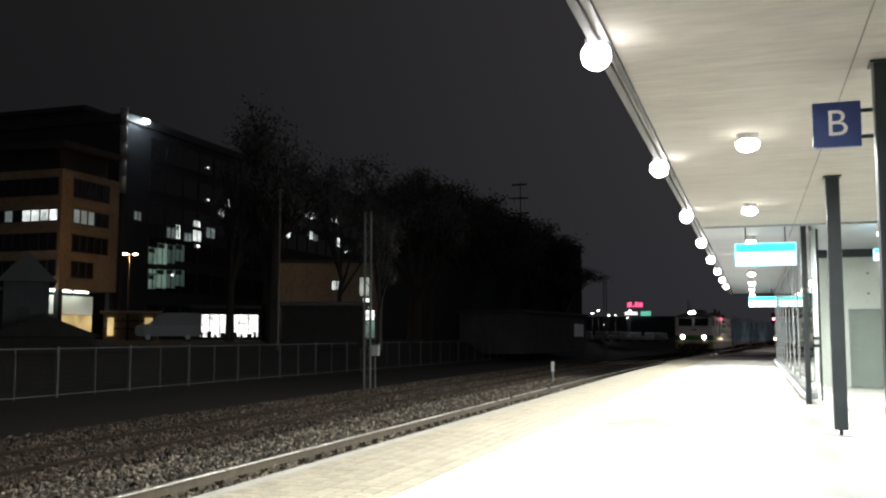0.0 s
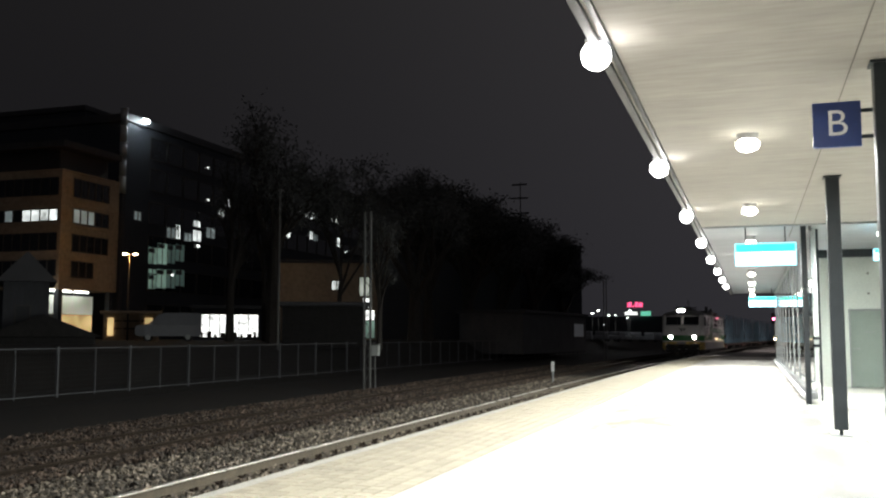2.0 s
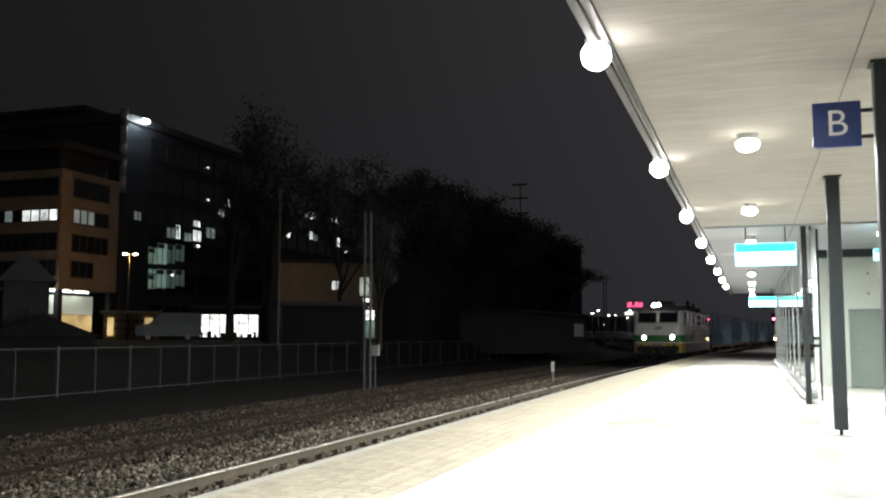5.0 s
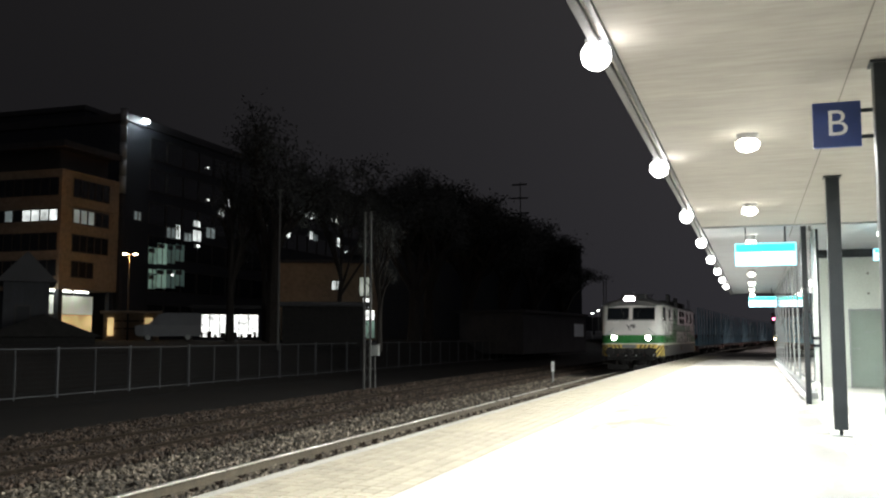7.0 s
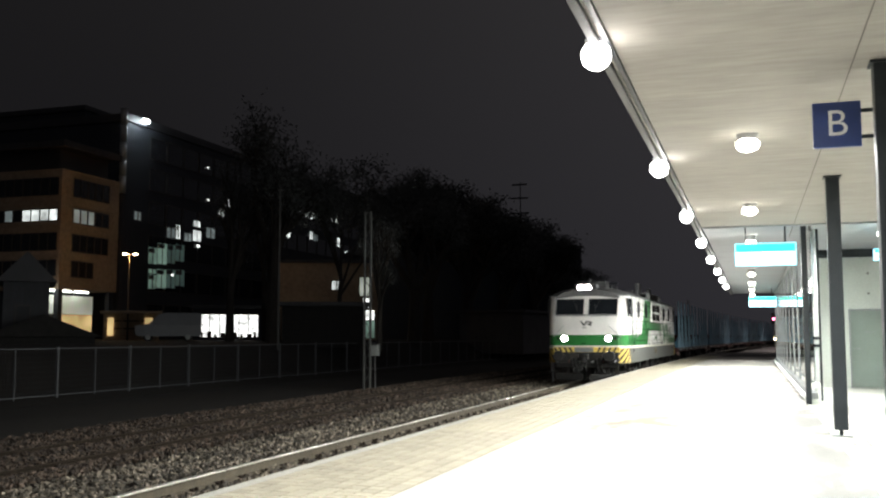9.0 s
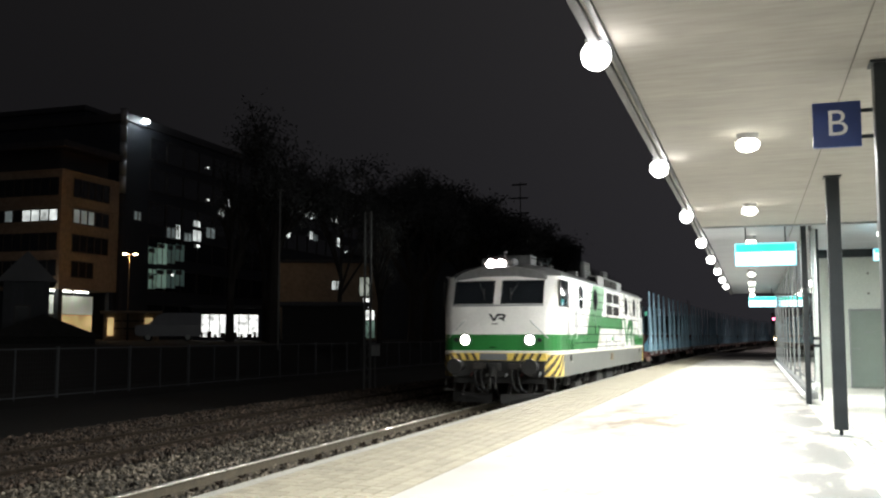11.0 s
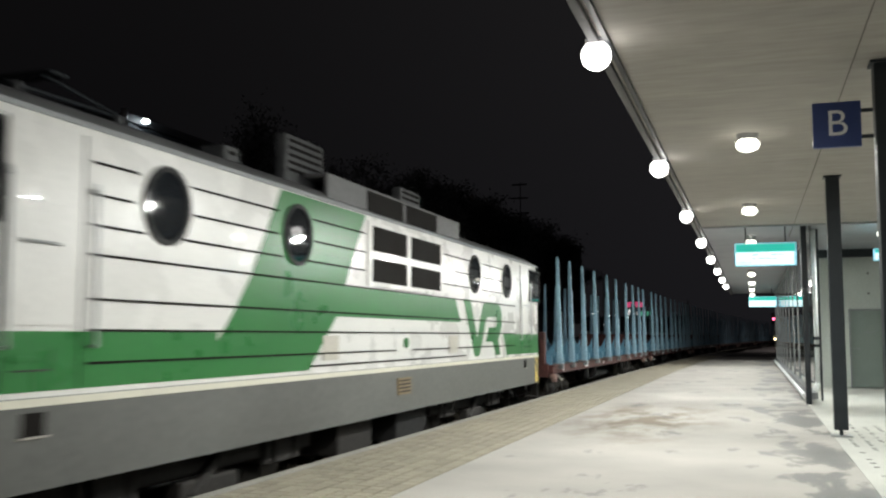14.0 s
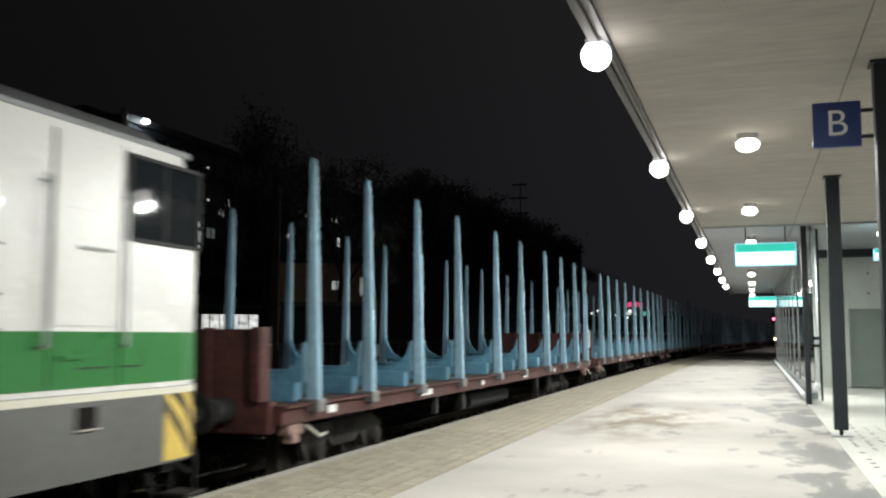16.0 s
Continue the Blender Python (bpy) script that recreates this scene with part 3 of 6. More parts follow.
M["bogie"] = material("dusty_bogie_steel", (0.028, 0.024, 0.021), 0.75, vary=0.5, grain=18, stain=3, bump=0.3)
M["wheel"] = material("worn_wheel_steel", (0.10, 0.09, 0.08), 0.5, metal=0.5, vary=0.3)
M["dark_glass"] = material("dark_window_glass", (0.012, 0.014, 0.017), 0.04, vary=0.2, bump=0.0)
M["dark_glass"].node_tree.nodes["Principled BSDF"].inputs["Specular IOR Level"].default_value = 0.22
M["black"] = material("black_rubber", (0.02, 0.02, 0.02), 0.7, vary=0.2)
M["louvre"] = material("dark_louvre", (0.012, 0.010, 0.009), 0.7, vary=0.3)
M["louvre"].node_tree.nodes["Principled BSDF"].inputs["Specular IOR Level"].default_value = 0.08
M["roof_gear"] = material("sooty_roof_gear", (0.085, 0.085, 0.088), 0.6, vary=0.35, grain=12, stain=2)
M["headlight"] = glow("headlight_glow", (1.0, 0.95, 0.86), 350)
M["headlight_top"] = glow("top_headlight_glow", (1.0, 0.92, 0.88), 350)
M["stake"] = material("light_blue_stake_paint", (0.29, 0.47, 0.59), 0.5, vary=0.2, grain=14, stain=2.5, bump=0.08, coat=0.1)
M["bolster"] = material("blue_bolster_paint", (0.12, 0.29, 0.41), 0.55, vary=0.25, grain=14, stain=2, bump=0.1)
M["wagon_red"] = material("red_oxide_wagon_paint", (0.075, 0.024, 0.020), 0.7, vary=0.55, grain=16, stain=2.5, bump=0.15)
M["worn_pink"] = material("chipped_red_oxide", (0.30, 0.19, 0.165), 0.7, vary=0.6, grain=12, stain=6, bump=0.2)
M["wagon_dark"] = material("dark_wagon_floor", (0.07, 0.055, 0.045), 0.85, vary=0.4, grain=14, stain=2)

LEN = 18.10     # body length
HALF = 1.55     # half the body's width


def outline(z):
    """The body's outline seen from above at height z, front half first."""
    back = 0.0 if z < 2.62 else 0.30 * (z - 2.62) / 0.8
    tuck = 0.06 if z < 1.0 else 0.0
    half = [(0.0, back + tuck), (0.75, back + 0.0375 + tuck), (1.20, back + 0.06 + tuck), (1.32, back * 0.97 + 0.115), (1.41, back * 0.93 + 0.195), (1.48, back * 0.86 + 0.30), (1.53, back * 0.75 + 0.43), (HALF, back * 0.6 + 0.58), (HALF, 4.0), (HALF, LEN / 2)]
    right = half + [(x, LEN - y) for x, y in half[-2::-1]]
    left = [(-x, y) for x, y in right[-2:0:-1]]
    return right + left


def loft(bm, levels, cap_top=True, cap_bottom=True):
    rings = [[bm.verts.new((x, y, z)) for x, y in outline(z)] for z in levels]
    k = len(rings[0])
    for r, q in zip(rings, rings[1:]):
        for i in range(k):
            bm.faces.new((r[i], r[(i + 1) % k], q[(i + 1) % k], q[i]))
    if cap_bottom:
        bm.faces.new(rings[0][::-1])
    if cap_top:
        bm.faces.new(rings[-1])
    return bm


def side_x(z):
    return HALF


def side_plate(bm, pts, s, thick=0.006):
    """A thin plate on the body side s (+1 or -1), from (y, z) corners."""
    v = [(s * (side_x(z) + 0.0), y, z) for y, z in pts]
    # keep the plate's normal outwards
    n = (Vector(v[1]) - Vector(v[0])).cross(Vector(v[2]) - Vector(v[0]))
    if n.x * s < 0:
        v = v[::-1]
    return slab4(bm, v, thick)


def disc(bm, centre, normal, r, thick, seg=28):
    c, n = Vector(centre), Vector(normal).normalized()
    return bar(bm, c, c + n * thick, r, seg=seg)


def ring(bm, centre, normal, r0, r1, thick, seg=28):
    c, n = Vector(centre), Vector(normal).normalized()
    q = n.to_track_quat("Z", "Y")
    rows = []
    for k in range(seg):
        a = 2 * math.pi * k / seg
        d = q @ Vector((math.cos(a), math.sin(a), 0))
        rows.append([bm.verts.new(c + d * r0), bm.verts.new(c + d * r1), bm.verts.new(c + d * r1 + n * thick), bm.verts.new(c + d * r0 + n * thick)])
    for k in range(seg):
        a, b = rows[k], rows[(k + 1) % seg]
        for i in range(4):
            bm.faces.new((a[i], a[(i + 1) % 4], b[(i + 1) % 4], b[i]))
    return bm


def front_point(x, z, out=0.0, rear=False):
    """A point on the cab front."""
    back = 0.0 if z < 2.62 else 0.30 * (z - 2.62) / 0.8
    ax = abs(x)
    y = back + (0.05 * ax if ax < 1.2 else 0.06 + 0.055 * (ax - 1.2) / 0.12)
    y -= out
    return (x, LEN - y if rear else y, z)


def wheelset(parent, y, r, gauge=0.79):
    bm = bm_new()
    bar(bm, (-0.95, 0, 0), (0.95, 0, 0), 0.09, seg=12)
    for s in (-1, 1):
        bar(bm, (s * (gauge - 0.07), 0, 0), (s * (gauge + 0.065), 0, 0), r, seg=36)
        bar(bm, (s * (gauge - 0.10), 0, 0), (s * (gauge - 0.07), 0, 0), r + 0.028, seg=36)
        bar(bm, (s * (gauge + 0.065), 0, 0), (s * (gauge + 0.10), 0, 0), r * 0.35, seg=20)
        for k in range(6):
            a = k * math.pi / 3
            bar(bm, (s * (gauge + 0.066), r * 0.6 * math.cos(a), r * 0.6 * math.sin(a)), (s * (gauge + 0.078), r * 0.6 * math.cos(a), r * 0.6 * math.sin(a)), r * 0.09, seg=8)
    ob = part("wheelset", bm, M["wheel"], parent, "worn steel wheels on an axle")
    ob.location = (0, y, r)
    return ob


def buffers(parent, y, way, z=1.06, x=0.97):
    for s in (-1, 1):
        bm = bm_new()
        bar(bm, (s * x, y, z), (s * x, y + way * 0.36, z), 0.13, seg=18)
        bar(bm, (s * x, y + way * 0.30, z), (s * x, y + way * 0.56, z), 0.085, seg=16)
        bar(bm, (s * x, y + way * 0.55, z), (s * x, y + way * 0.60, z), 0.21, 0.19, seg=26)
        part("buffer", bm, M["under"], parent, "dark steel buffer")


def coupler(parent, y, way):
    bm = bm_new()
    box(bm, -0.11, 0.11, min(y, y + way * 0.4), max(y, y + way * 0.4), 0.93, 1.14, 0.02)
    bar(bm, (0, y + way * 0.36, 1.02), (0, y + way * 0.48, 0.80), 0.05)
    bar(bm, (-0.07, y + way * 0.42, 0.95), (-0.07, y + way * 0.45, 0.5), 0.03)
    bar(bm, (0.07, y + way * 0.42, 0.95), (0.07, y + way * 0.45, 0.5), 0.03)
    part("coupling", bm, M["under"], parent, "greasy screw coupling")


def hose(parent, x, y, way):
    bm = bm_new()
    pts = [(x, y, 0.98), (x, y + way * 0.16, 0.92), (x + 0.03, y + way * 0.22, 0.72), (x + 0.10, y + way * 0.20, 0.50), (x + 0.2, y + way * 0.14, 0.42)]
    for a, b in zip(pts, pts[1:]):
        bar(bm, a, b, 0.026, seg=8)
    part("brake_hose", bm, M["black"], parent)


def locomotive():
    loco = thing("electric_locomotive", "white and green electric locomotive with grey skirt and yellow-black warning stripes", "locomotive")
    bm = loft(bm_new(), [0.78, 0.84, 1.0, 1.41])
    skirt = part("skirt", bm, M["skirt"], loco, "grey lower skirt", True)
    skirt.data.set_sharp_from_angle(angle=radians(38))
    bm = loft(bm_new(), [1.411, 1.6, 1.86, 2.62, 2.75, 3.36])
    body = part("body", bm, M["white_body"], loco, "glossy white upper body", True)
    body.data.set_sharp_from_angle(angle=radians(38))
    # rounded roof
    bm = bm_new()
    rows = []
    for y, low in ((0.30, 0.10), (0.55, 0.05), (1.0, 0.0), (LEN / 2, 0.0), (LEN - 1.0, 0.0), (LEN - 0.55, 0.05), (LEN - 0.30, 0.10)):
        w = 1.49 if 0.6 < y < LEN - 0.6 else (1.36 if 0.4 < y < LEN - 0.4 else 1.18)
        rows.append([bm.verts.new((x * w, y, z - low)) for x, z in ((-1.035, 3.355), (-1.035, 3.41), (-0.96, 3.50), (-0.8, 3.60), (-0.45, 3.70), (0, 3.73), (0.45, 3.70), (0.8, 3.60), (0.96, 3.50), (1.035, 3.41), (1.035, 3.355))])
    for r, q in zip(rows, rows[1:]):
        for i in range(len(r) - 1):
            bm.faces.new((r[i], r[i + 1], q[i + 1], q[i]))
    bm.faces.new(rows[0])
    bm.faces.new(rows[-1][::-1])
    part("roof", bm, M["roof"], loco, "grey rounded roof")
    for s in (-1, 1):
        bm = bm_new()
        box(bm, s * 1.53 - 0.035, s * 1.53 + 0.035, 0.55, LEN - 0.55, 3.36, 3.41, 0.012)
        part("gutter", bm, M["steel_grey"], loco, "bright roof gutter")
    # thin pale line over the skirt, all round
    bm = bm_new()
    ra, rb = outline(1.41), outline(1.44)
    c = Vector((0, LEN / 2))
    for k in range(len(ra)):
        a, b = ra[k], ra[(k + 1) % len(ra)]
        d = Vector((b[1] - a[1], a[0] - b[0])).normalized() * 0.012
        if d.dot(Vector(a) - c) < 0:
            d = -d
        pa, pb = Vector(a), Vector(b)
        lo = [(pa.x, pa.y, 1.405), (pb.x, pb.y, 1.405), (pb.x + d.x, pb.y + d.y, 1.405), (pa.x + d.x, pa.y + d.y, 1.405)]
        slab4(bm, lo, 0.055)
    part("waist_line", bm, M["cream_line"], loco, "thin cream line above the skirt")
    # green band round the cabs and along the sides
    for rear in (False, True):
        bm = bm_new()
        half = outline(1.6)[:8]
        chain = [(-x, y) for x, y in half[:0:-1]] + half
        rows = []
        for x, y in chain:
            d = Vector((x, y - 2.2)).normalized()
            q = Vector((x, y)) + d * 0.009
            yy, y0 = (LEN - q.y, LEN - y) if rear else (q.y, y)
            rows.append([bm.verts.new(c) for c in ((x, y0, 1.452), (q.x, yy, 1.452), (q.x, yy, 1.86), (x, y0, 1.86))])
        for m, n in zip(rows, rows[1:]):
            for i in range(3):
                bm.faces.new((m[i], m[i + 1], n[i + 1], n[i]))
        part("cab_band", bm, M["green"], loco, "green band round the cab")
    for s in (-1, 1):
        for pts, thick in (
                ([(0.58, 1.452), (4.0, 1.452), (4.09, 1.86), (0.58, 1.86)], 0.006),
                ([(3.75, 1.452), (5.95, 1.452), (6.66, 2.05), (4.36, 2.05)], 0.007),
                ([(4.36, 2.0495), (6.66, 2.0495), (6.90, 2.43), (4.68, 2.43)], 0.0065),
                ([(6.60, 2.055), (11.62, 2.055), (11.36, 2.42), (6.84, 2.42)], 0.006),
                ([(4.68, 2.431), (6.90, 2.431), (7.12, 2.75), (4.88, 2.75)], 0.0065),
                ([(4.88, 2.751), (7.12, 2.751), (7.52, 3.35), (5.26, 3.35)], 0.0065),
                ([(14.74, 1.452), (LEN - 0.58, 1.452), (LEN - 0.58, 1.86), (14.44, 1.86)], 0.006),
        ):
            part("livery_panel", side_plate(bm_new(), pts, s, thick), M["green"], loco, "bright green livery panel")
    # side emblem: a chevron that runs on into an arch with a curled tail
    chevron = ((11.80, 2.45), (12.22, 2.45), (12.42, 2.10), (12.66, 1.72), (12.70, 1.47), (12.50, 1.47), (12.43, 1.52))
    arch = ((12.50, 1.466), (12.67, 1.466), (12.78, 1.51), (13.20, 2.11), (13.29, 2.17), (13.90, 2.19), (13.97, 2.16), (14.00, 2.07), (13.95, 1.99), (13.43, 1.98), (13.20, 1.72), (13.66, 1.72), (13.92, 1.466), (14.21, 1.466), (14.06, 1.76), (14.20, 1.87), (14.33, 2.00), (14.34, 2.24), (14.21, 2.38), (13.96, 2.45), (13.16, 2.44), (13.02, 2.38), (12.92, 2.26), (12.55, 1.62))
    for s in (-1, 1):
        for thick, corners in ((0.007, chevron), (0.0085, arch)):
            part("emblem_stripe", side_plate(bm_new(), list(corners), s, thick), M["green"], loco, "green stroke of the side emblem")
    # ribs along the sides
    spans = {3.12: ((2.3, 2.85), (3.6, 5.2), (6.0, 7.5), (10.7, 12.2), (13.0, 14.5)), 2.88: ((2.3, 2.8), (3.65, 5.2), (6.05, 7.5), (10.7, 12.2), (13.0, 14.5)), 2.65: ((2.3, 2.95), (3.5, 5.3), (5.9, 7.5), (10.7, 12.3), (12.9, 14.6)),
             1.495: ((6.0, 11.9),), 2.43: ((2.3, 15.4),), 2.10: ((2.3, 15.4),), 1.87: ((2.3, 15.4),), 1.63: ((2.3, 8.6), (9.3, 11.0), (11.45, 15.4))}
    for s in (-1, 1):
        bm = bm_new()
        for z, runs in spans.items():
            for y0, y1 in runs:
                x = side_x(z) + 0.006
                v = [(s * x, y0, z - 0.009), (s * x, y1, z - 0.009), (s * x, y1, z + 0.009), (s * x, y0, z + 0.009)]
                slab4(bm, v if s < 0 else v[::-1], -0.010 if s < 0 else -0.010)
        part("side_ribs", bm, M["louvre"], loco, "dark pressed joints along the side")
    # round windows
    for s in (-1, 1):
        for y in (3.25, 5.64, 12.46, 14.74):
            x = s * (side_x(2.91) - 0.002)
            pane = part("round_window", disc(bm_new(), (x, y, 2.91), (s, 0, 0), 0.30, 0.016), M["dark_glass"], loco, "round dark window")
            part("rim", ring(bm_new(), (x, y, 2.91), (s, 0, 0), 0.29, 0.335, 0.03), M["black"], pane, "black rubber rim")
    # louvred window block
    for s in (-1, 1):
        bm = bm_new()
        side_plate(bm, [(7.58, 2.46), (10.60, 2.46), (10.60, 3.30), (7.58, 3.30)], s, 0.028)
        block = part("grille_frame", bm, M["white_body"], loco, "white frame of the air intake")
        for y0, y1 in ((7.70, 8.98), (9.14, 10.48)):
            for z0, z1 in ((2.52, 2.82), (2.92, 3.24)):
                bm = bm_new()
                x = s * (side_x((z0 + z1) / 2) + 0.020)
                box(bm, x - 0.012, x + 0.012, y0, y1, z0, z1, 0.004)
                part("grille", bm, M["louvre"], block, "dark louvred intake")
            bm = box(bm_new(), s * 1.505 - 0.012, s * 1.505 + 0.012, y0, y1, 3.43, 3.70, 0.004)
            part("roof_grille", bm, M["louvre"], loco, "dark grille at the roof edge")
    bm = bm_new()
    for s in (-1, 1):
        v = [(s * 1.50, 6.5, 3.36), (s * 1.50, 11.7, 3.36), (s * 1.50, 11.7, 3.73), (s * 1.50, 6.5, 3.73)]
        slab4(bm, v, -0.05 * s)
    box(bm, -1.49, 1.49, 6.51, 11.69, 3.69, 3.74, 0.01)
    part("roof_hatch", bm, M["roof"], loco, "grey raised roof hatch")
    # doors, handrails, cab windows
    for s in (-1, 1):
        for flip in (False, True):
            Y = (lambda y: LEN - y) if flip else (lambda y: y)
            lo, hi = sorted((Y(1.46), Y(2.20)))
            bm = bm_new()
            side_plate(bm, [(lo, 1.90), (hi, 1.90), (hi, 2.75), (lo, 2.75)], s, 0.012)
            side_plate(bm, [(lo, 2.751), (hi, 2.751), (hi, 3.28), (lo, 3.28)], s, 0.012)
            d = part("cab_door", bm, M["white_body"], loco, "white cab door")
            bm = bm_new()
            for y in (lo - 0.02, hi + 0.02):
                side_plate(bm, [(y - 0.008, 1.46), (y + 0.008, 1.46), (y + 0.008, 3.3), (y - 0.008, 3.3)], s, 0.008)
            part("door_gap", bm, M["louvre"], d, "dark door joint")
            bm = bm_new()
            for y in (Y(1.44), Y(2.32)):
                bar(bm, (s * 1.62, y, 1.75), (s * 1.60, y, 2.95), 0.014, seg=8)
                for z in (1.75, 2.9):
                    bar(bm, (s * 1.50, y, z), (s * 1.62, y, z), 0.012, seg=8)
            bar(bm, (s * 1.58, Y(1.6), 2.47), (s * 1.58, Y(1.95), 2.47), 0.012, seg=8)
            part("handrail", bm, M["galvanised"], loco, "steel handrail beside the door")
            bm = bm_new()
            side_plate(bm, [(lo + 0.08, 1.66), (hi - 0.3, 1.66), (hi - 0.3, 1.69), (lo + 0.08, 1.69)], s, 0.03)
            side_plate(bm, [(lo + 0.08, 1.50), (lo + 0.45, 1.50), (lo + 0.45, 1.78), (lo + 0.08, 1.78)], s, 0.010)
            part("step_recess", bm, M["green"], loco, "green step recess")
            lo, hi = sorted((Y(0.42), Y(1.38)))
            bm = bm_new()
            side_plate(bm, [(lo, 2.60), (hi, 2.60), (hi, 3.24), (lo, 3.24)], s, 0.016)
            w = part("side_window", bm, M["dark_glass"], loco, "dark cab side window")
            bm = bm_new()
            pts = [(s * (side_x(z) + 0.002), y, z) for y, z in ((lo, 2.60), (hi, 2.60), (hi, 3.24), (lo, 3.24))]
            if s < 0:
                pts = pts[::-1]
            frame4(bm, pts, 0.028, 0.026)
            mid = (lo + hi) / 2
            side_plate(bm, [(mid - 0.012, 2.6), (mid + 0.012, 2.6), (mid + 0.012, 3.24), (mid - 0.012, 3.24)], s, 0.022)
            part("window_frame", bm, M["black"], w)
            # round hole in the skirt
            x = s * (HALF - 0.003)
            lo, hi = sorted((x - s * 0.01, x + s * 0.008))
            part("socket_hole", box(bm_new(), lo, hi, Y(1.79) - 0.11, Y(1.79) + 0.11, 1.15, 1.31, 0.002), M["louvre"], loco, "dark square socket hole")
            lo, hi = sorted((x - s * 0.01, x + s * 0.03))
            part("socket_lip", box(bm_new(), lo, hi, Y(1.79) - 0.125, Y(1.79) + 0.125, 1.138, 1.15, 0.003), M["cream"], loco, "pale worn lip")
            # footholds in the band
            for ya, yb in ((1.18, 1.44), (1.56, 1.92)):
                lo, hi = sorted((Y(ya), Y(yb)))
                bm = bm_new()
                side_plate(bm, [(lo, 1.60), (hi, 1.60), (hi, 1.74), (lo, 1.74)], s, 0.016)
                fh = part("foothold", bm, M["green"], loco)
                # black strips on two edges paint in the shade of the recess
                bm = bm_new()
                side_plate(bm, [(lo, 1.588), (hi, 1.588), (hi, 1.60), (lo, 1.60)], s, 0.016)
                side_plate(bm, [(hi, 1.588), (hi + 0.012, 1.588), (hi + 0.012, 1.74), (hi, 1.74)], s, 0.016)
                part("foothold_gap", bm, M["black"], fh)
            # yellow corner
            bm = bm_new()
            ol = outline(1.3)[2:8]
            ol = ol + [(ol[-1][0], ol[-1][1] + 0.24)]
            for (x0, y0), (x1, y1) in zip(ol, ol[1:]):
                v = [Vector((s * x0, Y(y0), 0.80)), Vector((s * x1, Y(y1), 0.80)), Vector((s * x1, Y(y1), 1.395)), Vector((s * x0, Y(y0), 1.395))]
                n = (v[1] - v[0]).cross(v[2] - v[0])
                slab4(bm, v if n.x * s > 0 else v[::-1], 0.007)
            bmesh.ops.remove_doubles(bm, verts=bm.verts[:], dist=0.004)
            cp = part("warning_corner", bm, M["yellow"], loco, "yellow warning corner")
            bm = bm_new()
            chain = [Vector((s * x, Y(y))) for x, y in ol]
            u = 0.0
            for A, B in zip(chain, chain[1:]):
                w = u + (B - A).length
                for k in range(7):
                    z0 = 0.30 + 0.25 * k
                    za, zb = z0 + u * 1.0, z0 + w * 1.0
                    lim = [min(1.392, max(0.803, z)) for z in (za, zb, zb + 0.12, za + 0.12)]
                    if lim[3] - lim[0] + lim[2] - lim[1] < 0.02:
                        continue
                    v = [Vector((A.x, A.y, lim[0])), Vector((B.x, B.y, lim[1])), Vector((B.x, B.y, lim[2])), Vector((A.x, A.y, lim[3]))]
                    n = (B - A).normalized()
                    n = Vector((n.y, -n.x, 0))
                    if n.x * s < 0:
                        n = -n
                    low = [bm.verts.new(q + n * 0.004) for q in v]
                    top = [bm.verts.new(q + n * 0.0095) for q in v]
                    bm.faces.new(top)
                    for i in range(4):
                        if (v[i] - v[(i + 1) % 4]).length > 1e-4:
                            bm.faces.new((low[i], low[(i + 1) % 4], top[(i + 1) % 4], top[i]))
                u = w
            part("warning_stripe", bm, M["hazard_dark"], cp, "dark slanting stripes")
    # fronts
    for rear in (False, True):
        flip = (lambda v: v[::-1]) if rear else (lambda v: v)
        for s in (-1, 1):
            a, b = sorted((s * 0.115, s * 1.17))
            pts = flip([front_point(a, 2.655, 0, rear), front_point(b, 2.655, 0, rear), front_point(b, 3.22, 0, rear), front_point(a, 3.22, 0, rear)])
            w = part("windscreen", slab4(bm_new(), pts, 0.012), M["dark_glass"], loco, "dark windscreen")
            part("window_frame", frame4(bm_new(), pts, 0.022, 0.03), M["black"], w, "black rubber windscreen seal")
            bm = bm_new()
            p0, p1 = Vector(front_point(s * 0.55, 3.26, 0.05, rear)), Vector(front_point(s * 0.35, 2.85, 0.05, rear))
            bar(bm, p0, p1, 0.010, seg=6)
            bar(bm, p1 + Vector((0, 0, 0.2)), p1 - Vector((0, 0, 0.12)), 0.012, seg=6)
            part("wiper", bm, M["black"], w)
            c = front_point(s * 0.85, 1.72, 0.0, rear)
            n = (0, 1 if rear else -1, 0)
            h = part("headlight", disc(bm_new(), c, n, 0.115, 0.03), M["headlight"] if not rear else M["dark_glass"], loco, "round glowing headlight" if not rear else "unlit round headlight")
            part("bezel", ring(bm_new(), c, n, 0.112, 0.16, 0.07), M["steel_grey"], h)
            c = front_point(s * 1.10, 1.72, 0.0, rear)
            part("marker_lamp", disc(bm_new(), c, n, 0.055, 0.05, 16), M["black"], loco, "small dark marker lamp")
            bm = bm_new()
            p, q = front_point(s * 0.88, 2.20, 0.07, rear), front_point(s * 1.30, 1.78, 0.07, rear)
            bar(bm, p, q, 0.014, seg=8)
            bar(bm, p, front_point(s * 0.88, 2.20, -0.02, rear), 0.014, seg=8)
            bar(bm, q, front_point(s * 1.30, 1.78, -0.02, rear), 0.014, seg=8)
            part("front_handrail", bm, M["galvanised"], loco, "slanting steel handrail")
        # window sill ledge
        bm = bm_new()
        xs = [-1.2, -0.75, 0, 0.75, 1.2]
        for a, b in zip(xs, xs[1:]):
            slab4(bm, flip([front_point(a, 2.585, 0, rear), front_point(b, 2.585, 0, rear), front_point(b, 2.615, 0, rear), front_point(a, 2.615, 0, rear)]), 0.05)
